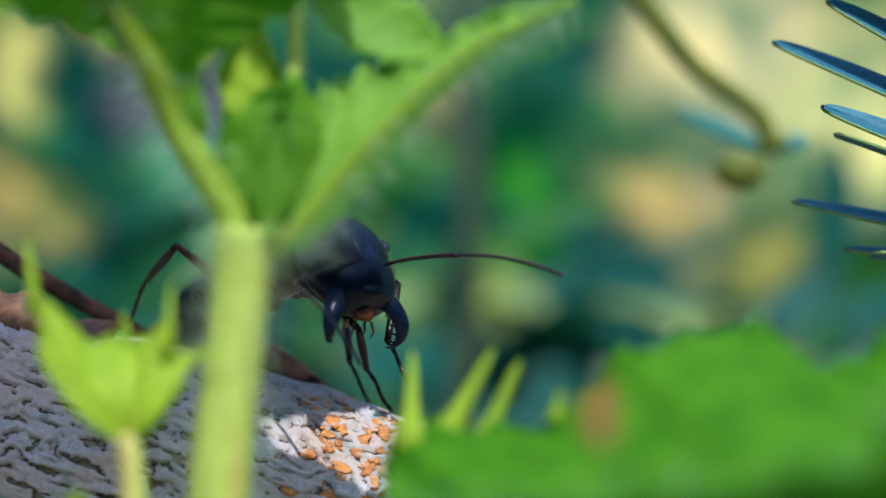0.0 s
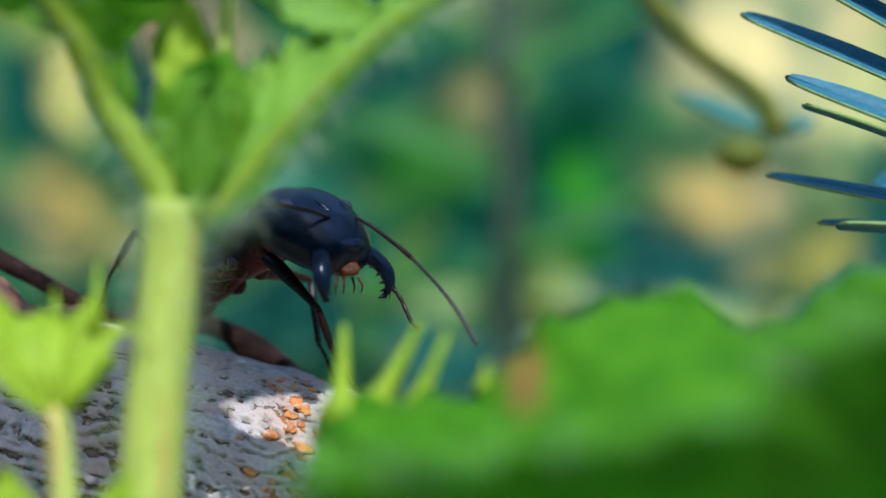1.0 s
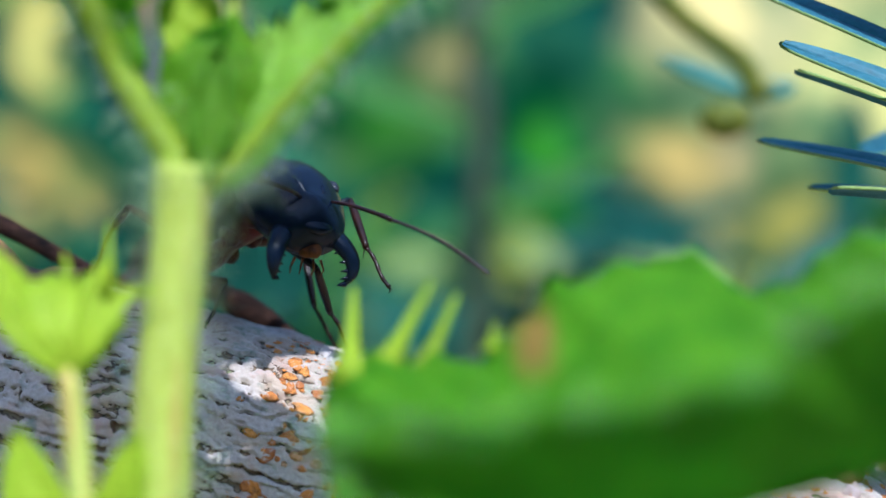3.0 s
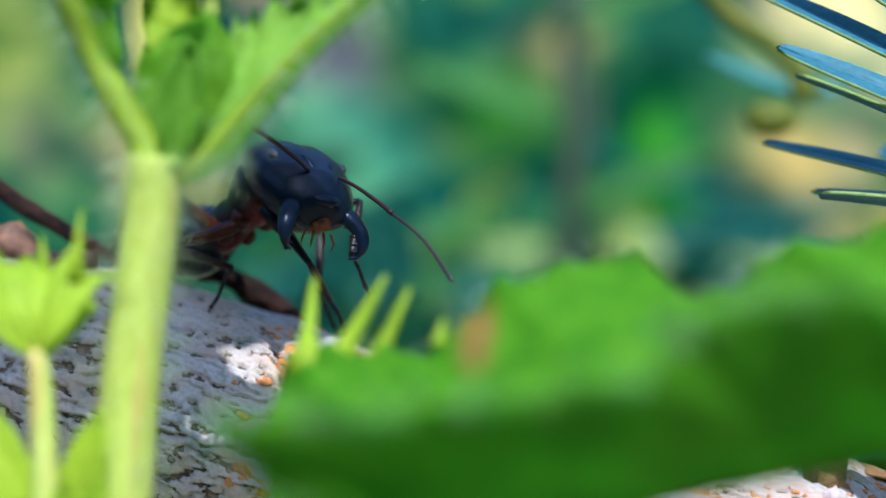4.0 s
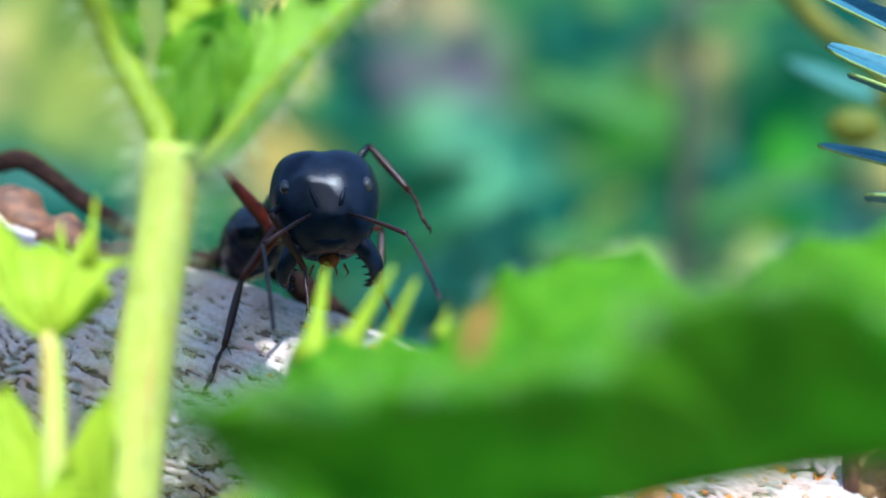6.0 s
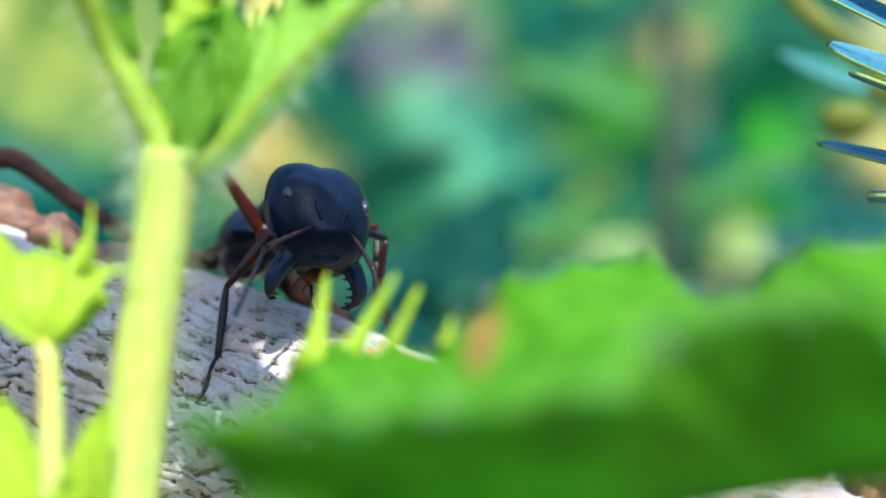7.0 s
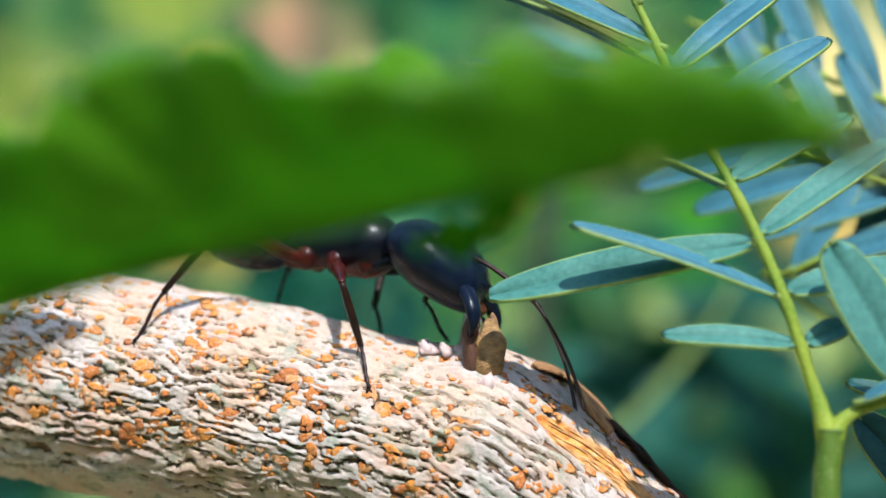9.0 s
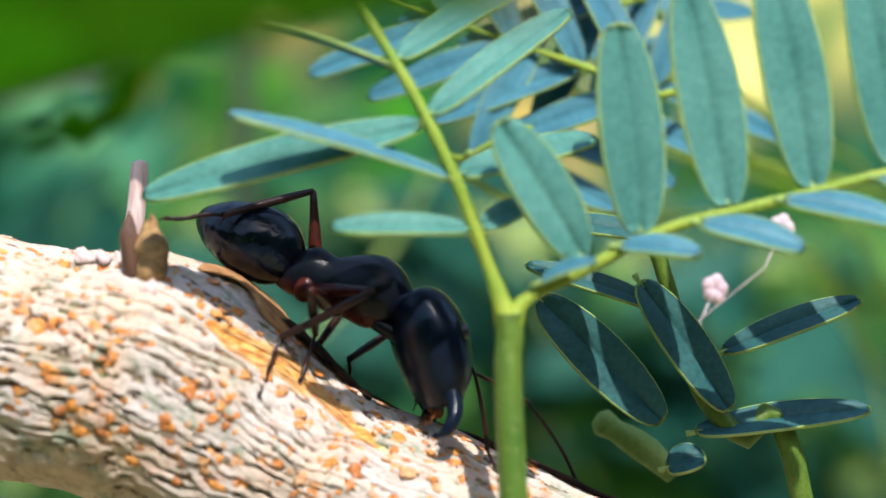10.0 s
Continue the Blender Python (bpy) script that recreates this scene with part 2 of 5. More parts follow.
def bark_material():
    m, nt, b, out = nodes_of("bark")
    v = coords(nt)
    at = nt.nodes.new("ShaderNodeAttribute")
    at.attribute_name = "crust"
    crust = at.outputs["Fac"]
    fine = noise_of(nt, v, 5.0, 6, 0.65)
    big = noise_of(nt, v, 0.28, 3)
    pale = ramp_of(nt, fine, [(0.25, (0.35, 0.295, 0.265)), (0.7, (0.60, 0.525, 0.475))])
    pale = mix_of(nt, ramp_of(nt, big, [(0.42, (0, 0, 0)), (0.62, (0.65, 0.65, 0.65))]), pale, (0.52, 0.35, 0.22))
    stain = noise_of(nt, v, 0.9, 5, 0.6)
    pale = mix_of(nt, ramp_of(nt, stain, [(0.54, (0, 0, 0)), (0.68, (0.7, 0.7, 0.7))]), pale, (0.52, 0.31, 0.24))
    pale = mix_of(nt, ramp_of(nt, stain, [(0.34, (0.85, 0.85, 0.85)), (0.44, (0, 0, 0))]), pale, (0.24, 0.27, 0.20))
    deep = ramp_of(nt, noise_of(nt, v, 1.1, 4), [(0.3, (0.15, 0.065, 0.035)), (0.46, (0.28, 0.19, 0.11)), (0.6, (0.27, 0.24, 0.14)), (0.72, (0.17, 0.22, 0.07))])
    col = mix_of(nt, ramp_of(nt, crust, [(0.42, (0, 0, 0)), (0.50, (1, 1, 1))]), deep, pale)
    crack = ramp_of(nt, crust, [(0.385, (0, 0, 0)), (0.435, (0.95, 0.95, 0.95)), (0.48, (0, 0, 0))])
    col = mix_of(nt, crack, col, (0.05, 0.028, 0.02))
    bare = nt.nodes.new("ShaderNodeAttribute")
    bare.attribute_name = "bare"
    wood = ramp_of(nt, noise_of(nt, coords(nt, (0.45, 2.2, 2.2)), 1.6, 6, 0.7), [(0.34, (0.20, 0.06, 0.02)), (0.44, (0.60, 0.20, 0.03)), (0.56, (0.72, 0.38, 0.09)), (0.68, (0.74, 0.60, 0.36))])
    col = mix_of(nt, ramp_of(nt, bare.outputs["Fac"], [(0.3, (0, 0, 0)), (0.6, (1, 1, 1))]), col, wood)
    nt.links.new(col, b.inputs["Base Color"])
    b.inputs["Roughness"].default_value = 0.78
    bump_of(nt, b, fine, 0.6, 0.12)
    return m


MAT_BARK = bark_material()

# ---- branch ----
# x, y, z of the axis and radius, millimetres
AXIS = [(-62, 9.0, 16.5, 5.4), (-44, 6.6, 9.4, 5.3), (-32, 5.2, 3.9, 5.1), (-24, 4.6, 2.0, 5.0), (-16, 4.2, 0.0, 4.2), (-9, 4.0, -1.33, 3.87),
        (-3.5, 3.9, -2.75, 4.05), (0, 3.9, -3.8, 4.25), (3, 3.95, -6.0, 3.75), (6, 4.0, -8.0, 3.4), (13, 4.3, -11.9, 3.7), (24, 5.0, -18.5, 3.8), (40, 6.5, -28.5, 3.6), (60, 9, -41, 3.4)]
AXIS_FINE = curve_points(AXIS, 400)


def axis_at(x):
    return [float(np.interp(x, AXIS_FINE[:, 0], AXIS_FINE[:, k])) for k in range(4)]


def slope_at(x):
    a, b = axis_at(x - 0.5), axis_at(x + 0.5)
    return (Vector(b[:3]) - Vector(a[:3])).normalized()


def on_branch(x, turn, lift=0.0):
    """A place on the bark: along the axis at x, turned from the top towards the viewer, and its normal."""
    _, y, z, r = axis_at(x)
    t = slope_at(x)
    side = Vector((0, -1, 0))
    side = (side - t * side.dot(t)).normalized()
    up = t.cross(side)
    up = up if up.z > 0 else -up
    n = up * math.cos(turn) + side * math.sin(turn)
    return Vector((x, y, z)) + n * (r + lift), n


def top_of_branch(x, y):
    """Height of the bark over a place of the plan."""
    _, cy, cz, r = axis_at(x)
    r = r / max(0.5, abs(slope_at(x).x))
    d = min(abs(y - cy), r * 0.97)
    return cz + math.sqrt(r * r - d * d) * 1.0


def field(x, y, seed):
    """Smooth random field over arrays, about -1 to 1."""
    xi, yi = np.floor(x).astype(np.int64), np.floor(y).astype(np.int64)
    fx, fy = x - xi, y - yi

    def corner(a, b):
        h = (a * 374761393 + b * 668265263 + seed * 1442695041) & 0xFFFFFFFF
        h = ((h ^ (h >> 13)) * 1274126177) & 0xFFFFFFFF
        ang = ((h ^ (h >> 16)) & 0xFFFF) / 65536.0 * 2 * np.pi
        return np.cos(ang) * (x - a) + np.sin(ang) * (y - b)

    sx, sy = fx * fx * fx * (fx * (fx * 6 - 15) + 10), fy * fy * fy * (fy * (fy * 6 - 15) + 10)
    low = corner(xi, yi) * (1 - sx) + corner(xi + 1, yi) * sx
    high = corner(xi, yi + 1) * (1 - sx) + corner(xi + 1, yi + 1) * sx
    return (low * (1 - sy) + high * sy) * 1.5


def bark_swell(x, turn):
    """The knot under the twig stub and the slow unevenness of the branch."""
    arc = turn * 4.2
    knot = 0.42 * np.exp(-((x + 0.9) / 1.4) ** 2) * np.clip(np.cos(turn - 0.7), 0, 1) ** 2
    return knot + 0.22 * field(x * 0.16, arc * 0.2, 21) + 0.12 * field(x * 0.5, arc * 0.6, 23)


def wound_line(x):
    """Middle turn and half width of the torn strip of bare wood."""
    s = np.clip((x - 0.4) / 6.1, 0, 1)
    return 0.86 - 0.22 * np.sin(np.pi * s) ** 1.5, 0.02 + 0.135 * np.sin(np.pi * s ** 0.72) ** 0.8


def build_branch():
    xs = np.concatenate([np.linspace(-62, -34, 80)[:-1], np.linspace(-34, 20, 640)[:-1], np.linspace(20, 60, 120)])
    turns = np.concatenate([np.linspace(-1.2, 2.5, 300)[:-1], np.linspace(2.5, 2 * math.pi - 1.2, 70)[:-1]])
    nu, nv = len(xs), len(turns)
    rings = [on_branch(x, 0) + on_branch(x, math.pi / 2) for x in xs]
    mid = np.array([axis_at(x)[:3] for x in xs])[:, None]
    rad = np.array([axis_at(x)[3] for x in xs])[:, None]
    up, side = np.array([tuple(r[1]) for r in rings])[:, None], np.array([tuple(r[3]) for r in rings])[:, None]
    x, turn = np.meshgrid(xs, turns, indexing="ij")
    n = up * np.cos(turn)[..., None] + side * np.sin(turn)[..., None]
    arc = turn * 4.2
    warp = field(x * 0.35, arc * 0.4, 5)
    a = field(x * 0.95 + warp * 0.8, arc * 3.0 + warp * 1.6, 1)
    b = field(x * 2.3 + warp, arc * 6.0 - a * 0.8, 7)
    c = field(x * 4.5, arc * 9.0, 13)
    d = field(x * 0.2, arc * 0.28, 11)
    phase = arc * 2.15 + 1.1 * field(x * 0.5 + warp, arc * 0.8, 31) + 0.38 * field(x * 1.3, arc * 2.4, 33) + 0.2 * c
    saw = phase - np.floor(phase)
    amp = np.clip(0.55 + 0.9 * field(x * 0.75, arc * 1.3, 35), 0.0, 1.0)
    h = 0.565 + 0.48 * (saw - 0.38) * amp + 0.22 * a + 0.17 * b + 0.12 * c + 0.10 * d
    e = np.clip((h - 0.44) / 0.07, 0, 1)
    e = e * e * (3 - 2 * e)
    middle, half = wound_line(x)
    bare = np.clip(1.4 - np.abs(turn - middle + 0.05 * a) / half, 0, 1) * (x > 0.4) * (x < 6.5)
    bark = 0.13 * e + 0.14 * saw * amp + 0.06 * np.clip(h - 0.5, -0.3, 0.5)
    lift = bark * (1 - bare) + bare * (0.03 * b + 0.02 * c) + bark_swell(x, turn)
    verts = mid + n * (rad + lift)[..., None]
    faces = [(i * nv + k, i * nv + (k + 1) % nv, (i + 1) * nv + (k + 1) % nv, (i + 1) * nv + k) for i in range(nu - 1) for k in range(nv)]
    me = bpy.data.meshes.new("branch")
    me.from_pydata((verts.reshape(-1, 3) * MM).tolist(), [], faces)
    me.polygons.foreach_set("use_smooth", [True] * len(me.polygons))
    me.attributes.new("crust", "FLOAT", "POINT").data.foreach_set("value", h.ravel())
    me.attributes.new("bare", "FLOAT", "POINT").data.foreach_set("value", bare.ravel())
    me.materials.append(MAT_BARK)
    me.update()
    ob = new("branch", me)
    return tagged(ob, "slanting woody branch with flaky pale grey bark and orange lenticels", "branch")


branch = build_branch()

# ---- backdrop and ground ----
def backdrop_material():
    m, nt, b, out = nodes_of("far_foliage_glow")
    tc = nt.nodes.new("ShaderNodeTexCoord")
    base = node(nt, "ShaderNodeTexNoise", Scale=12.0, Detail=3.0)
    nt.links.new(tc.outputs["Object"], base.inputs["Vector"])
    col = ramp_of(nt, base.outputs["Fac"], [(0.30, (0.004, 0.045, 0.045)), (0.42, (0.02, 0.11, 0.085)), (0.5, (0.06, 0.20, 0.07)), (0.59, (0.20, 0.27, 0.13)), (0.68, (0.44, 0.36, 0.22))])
    warp = node(nt, "ShaderNodeTexNoise", Scale=14.0, Detail=2.0)
    nt.links.new(tc.outputs["Object"], warp.inputs["Vector"])
    off = nt.nodes.new("ShaderNodeVectorMath")
    off.operation = "MULTIPLY_ADD"
    off.inputs[1].default_value, off.inputs[2].default_value = (0.09,) * 3, (-0.045,) * 3
    nt.links.new(warp.outputs["Color"], off.inputs[0])
    place = nt.nodes.new("ShaderNodeVectorMath")
    nt.links.new(tc.outputs["Object"], place.inputs[0])
    nt.links.new(off.outputs[0], place.inputs[1])
    # sunlit and shaded gaps painted on the distance: azimuth, elevation, size in degrees, colour
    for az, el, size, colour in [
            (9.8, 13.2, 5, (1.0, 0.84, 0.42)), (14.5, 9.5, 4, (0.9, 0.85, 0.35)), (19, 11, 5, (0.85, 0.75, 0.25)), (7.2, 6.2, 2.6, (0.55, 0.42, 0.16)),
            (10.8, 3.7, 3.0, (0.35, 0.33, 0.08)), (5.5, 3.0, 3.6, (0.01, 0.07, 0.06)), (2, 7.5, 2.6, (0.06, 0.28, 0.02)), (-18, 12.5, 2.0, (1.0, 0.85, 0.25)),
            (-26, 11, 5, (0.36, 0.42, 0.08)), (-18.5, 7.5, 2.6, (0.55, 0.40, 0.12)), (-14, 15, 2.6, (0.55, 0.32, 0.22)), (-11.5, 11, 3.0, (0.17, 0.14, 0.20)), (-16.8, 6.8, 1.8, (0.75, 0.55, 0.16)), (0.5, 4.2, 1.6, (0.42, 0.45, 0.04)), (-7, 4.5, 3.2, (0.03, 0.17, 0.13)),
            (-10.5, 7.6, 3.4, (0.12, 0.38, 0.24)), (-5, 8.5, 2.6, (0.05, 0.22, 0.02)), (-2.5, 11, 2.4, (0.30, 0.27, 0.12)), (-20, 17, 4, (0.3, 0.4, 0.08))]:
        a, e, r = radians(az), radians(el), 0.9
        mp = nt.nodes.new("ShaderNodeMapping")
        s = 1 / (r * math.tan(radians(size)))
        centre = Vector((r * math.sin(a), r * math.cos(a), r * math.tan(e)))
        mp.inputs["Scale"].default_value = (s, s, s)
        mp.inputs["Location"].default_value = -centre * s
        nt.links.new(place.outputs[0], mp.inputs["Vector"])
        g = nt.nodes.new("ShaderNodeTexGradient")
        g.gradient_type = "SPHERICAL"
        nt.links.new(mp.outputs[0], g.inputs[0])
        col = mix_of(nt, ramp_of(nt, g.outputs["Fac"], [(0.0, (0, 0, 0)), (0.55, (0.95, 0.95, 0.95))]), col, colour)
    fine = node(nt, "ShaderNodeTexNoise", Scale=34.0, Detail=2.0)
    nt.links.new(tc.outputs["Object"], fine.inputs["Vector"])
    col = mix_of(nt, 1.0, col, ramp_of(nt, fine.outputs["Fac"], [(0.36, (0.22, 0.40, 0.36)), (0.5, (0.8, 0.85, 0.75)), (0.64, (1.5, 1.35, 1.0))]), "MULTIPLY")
    # the sheet glows by itself: distant sun and shade are in its emission colour
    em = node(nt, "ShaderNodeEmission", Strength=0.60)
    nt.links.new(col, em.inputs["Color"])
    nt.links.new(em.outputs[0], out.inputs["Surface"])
    return m


def build_backdrop():
    bm = bmesh.new()
    rows = []
    for j in range(13):
        el = radians(-30 + 65 * j / 12)
        rows.append([Vector((900 * math.sin(a), 900 * math.cos(a), 900 * math.tan(el))) for a in [radians(-75 + 150 * i / 40) for i in range(41)]])
    vs = [[bm.verts.new(p) for p in r] for r in rows]
    for a, b in zip(vs, vs[1:]):
        for k in range(40):
            bm.faces.new((a[k], a[k + 1], b[k + 1], b[k]))
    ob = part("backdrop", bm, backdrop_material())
    return tagged(ob, "glowing sheet painted as blurred distant sunlit foliage with yellow gaps", "backdrop", kind="structure")


def build_ground():
    bm = bmesh.new()
    n = 40
    vs = [[bm.verts.new((x, y, -150 + 12 * noise.noise(Vector((x * 0.01, y * 0.01, 3))))) for x in np.linspace(-4000, 4000, n)] for y in np.linspace(-3000, 5000, n)]
    for a, b in zip(vs, vs[1:]):
        for k in range(n - 1):
            bm.faces.new((a[k], a[k + 1], b[k + 1], b[k]))
    mat = plain_material("ground_litter", (0.14, 0.15, 0.06), (0.38, 0.32, 0.18), 0.9, 0.05, 0.4)
    return tagged(part("ground", bm, mat), "dim green and brown leaf litter ground", "ground", kind="structure")


def build_unseen_hedge():
    """Unseen foliage that closes the place behind the viewer and at its sides, added to cut sky light."""
    bm = bmesh.new()
    vs = []
    for j in range(14):
        row = []
        for i in range(61):
            a = radians(72 + 216 * i / 60)
            r = 760 + 60 * noise.noise(Vector((math.cos(a) * 9, math.sin(a) * 9, j * 0.9))) - 10 * j
            row.append(bm.verts.new((r * math.sin(a), r * math.cos(a), -170 + 30 * j)))
        vs.append(row)
    for a, b in zip(vs, vs[1:]):
        for k in range(60):
            bm.faces.new((a[k], a[k + 1], b[k + 1], b[k]))
    mat = plain_material("unseen_hedge_green", (0.015, 0.05, 0.015), (0.06, 0.14, 0.03), 0.8, 0.03, 0.5)
    return tagged(part("backdrop", bm, mat), "unseen dark green foliage added behind the viewer to cut sky light", "backdrop", kind="structure")


build_unseen_hedge()
backdrop = build_backdrop()
ground = build_ground()

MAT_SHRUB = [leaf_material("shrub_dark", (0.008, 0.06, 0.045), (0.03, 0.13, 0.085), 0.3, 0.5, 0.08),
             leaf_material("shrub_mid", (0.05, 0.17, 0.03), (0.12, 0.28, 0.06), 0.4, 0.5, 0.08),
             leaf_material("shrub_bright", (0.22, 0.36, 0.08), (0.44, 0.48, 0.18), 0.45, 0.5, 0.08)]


def leaf_points(base, tip, width, normal, n=9, cup=0.12, power=0.6, cols=(-1, -0.5, 0, 0.5, 1), sag=0.0, blunt=0.0):
    """Rows of points of a leaf blade."""
    base, tip = Vector(base), Vector(tip)
    along = tip - base
    length = along.length
    d = along.normalized()
    nn = Vector(normal)
    nn = (nn - d * nn.dot(d)).normalized()
    side = d.cross(nn)
    grid = []
    for i in range(n):
        s = 0.5 - 0.5 * math.cos(math.pi * i / (n - 1))
        w = width * 0.5 * max(0.02, math.sin(math.pi * min(1, max(0, s)) ** (1 - blunt * 0.25)) ** power)
        c = base + d * length * s + nn * (sag * math.sin(math.pi * s))
        grid.append([c + side * (w * k) + nn * (cup * width * k * k) for k in cols])
    return grid


MAT_TWIG = leaf_material("twig_olive", (0.07, 0.11, 0.008), (0.20, 0.19, 0.02), 0.1, 0.5, 0.5)
MAT_STALK = plain_material("weed_stalk_bark", (0.010, 0.026, 0.010), (0.035, 0.055, 0.018), 0.7, 0.1, 0.3)


def build_shrub(x, y, z, spread, count, size, mat, seed):
    rnd = random.Random(seed)
    bm = bmesh.new()
    for _ in range(count):
        b = Vector((x + rnd.gauss(0, spread), y + rnd.gauss(0, spread * 0.6), z + rnd.gauss(0, spread * 0.8)))
        d = Vector((rnd.gauss(0, 1), rnd.gauss(0, 0.7), rnd.gauss(0.1, 0.6))).normalized() * size * rnd.uniform(0.6, 1.3)
        nrm = Vector((rnd.gauss(0, 0.5), rnd.gauss(-0.4, 0.4), 1))
        grid = leaf_points(b, b + d, size * rnd.uniform(0.35, 0.55), nrm, 7, sag=rnd.uniform(-2, 2))
        vs = [[bm.verts.new(p) for p in row] for row in grid]
        for r, q in zip(vs, vs[1:]):
            for k in range(4):
                bm.faces.new((r[k], r[k + 1], q[k + 1], q[k]))
        tube(bm, [b - d.normalized() * size * 0.3 - Vector((0, 0, 2)), b], [0.4, 0.3], 5)
    ob = part("background_shrub", bm, mat)
    return tagged(ob, "blurred green leafy shrub in the distance", "shrub", "shrubs behind the branch", "stuff")


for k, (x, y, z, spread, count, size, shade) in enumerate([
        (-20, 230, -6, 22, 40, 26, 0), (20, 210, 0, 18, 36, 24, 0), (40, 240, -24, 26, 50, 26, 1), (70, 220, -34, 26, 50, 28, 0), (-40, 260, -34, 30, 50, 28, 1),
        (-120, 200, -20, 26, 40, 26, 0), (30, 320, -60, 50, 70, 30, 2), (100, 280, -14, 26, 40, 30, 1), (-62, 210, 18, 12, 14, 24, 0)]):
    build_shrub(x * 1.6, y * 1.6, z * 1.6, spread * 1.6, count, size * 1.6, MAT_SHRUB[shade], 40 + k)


def build_far_stem():
    root = empty("weed_stalk", (-14.6, 200, -150))
    bm = bmesh.new()
    tube(bm, [(0, 0, 0), (1, 0, 80), (-1, 0, 150), (2, 0, 190), (0, 2, 240)], [2.8, 2.7, 2.5, 2.2, 1.4], 8)
    part("stalk", bm, MAT_STALK, root)
    for k, (z, side) in enumerate([(175, 1), (190, -1), (205, 1), (222, -1)]):
        bm = bmesh.new()
        sheet(bm, leaf_points((0, 0, z), (side * 26, -3, z + 9), 11, (0, -0.5, 1)), 0.4)
        part("leaf", bm, MAT_SHRUB[1], root)
    tagged(root, "slim dark green weed stalk with small leaves", "plant")


build_far_stem()


def build_pod_twig():
    root = empty("seed_pod_twig", (2.9, 38, 0.6))
    bm = bmesh.new()
    pts = curve_points([(-14, 0, 40), (-6.6, 0, 29), (-3, 0, 24), (0.6, 0, 21), (1.5, 0, 18.5)], 16)
    tube(bm, pts, list(np.linspace(0.75, 0.6, 16)), 8)
    part("twig", bm, MAT_TWIG, root, "olive yellow twig")
    bm = bmesh.new()
    blob(bm, (-0.6, 0, 17.4), (1.6, 1.2, 1.15), 12, 8, 0.15)
    tube(bm, [(0.8, 0, 18.8), (1.7, 0, 19.4), (2.8, 0, 19.0)], [0.8, 0.5, 0.05], 6)
    part("bud", bm, MAT_TWIG, root, "rounded green bud")
    for tip in ((-4.5, -2, 21), (4, 1, 19.5)):
        bm = bmesh.new()
        sheet(bm, leaf_points((1.3, 0, 18.8), tip, 1.2, (0, -1, 0.4)), 0.2)
        part("sepal", bm, MAT_LEAFLET, root)
    tagged(root, "olive twig ending in a rounded green bud", "twig")


build_pod_twig()


def hairs_on(bm, pts, radii, count, length, seed, spread=1.0):
    rnd = random.Random(seed)
    pts, fr = frames_along(pts)
    for _ in range(count):
        s = rnd.uniform(0, len(pts) - 1.001)
        i = int(s)
        p = pts[i].lerp(pts[i + 1], s - i)
        side, up = fr[i]
        a = rnd.uniform(0, 2 * math.pi)
        n = side * math.cos(a) + up * math.sin(a)
        r = radii[i]
        tip = p + n * (r + length * rnd.uniform(0.5, 1.1)) + Vector((rnd.gauss(0, 0.15), rnd.gauss(0, 0.15), rnd.gauss(-0.12, 0.2))) * length * spread
        tube(bm, [p + n * r * 0.9, (p + n * r).lerp(tip, 0.5) + Vector((0, 0, 0.03)), tip], [0.009, 0.007, 0.0025], 3)


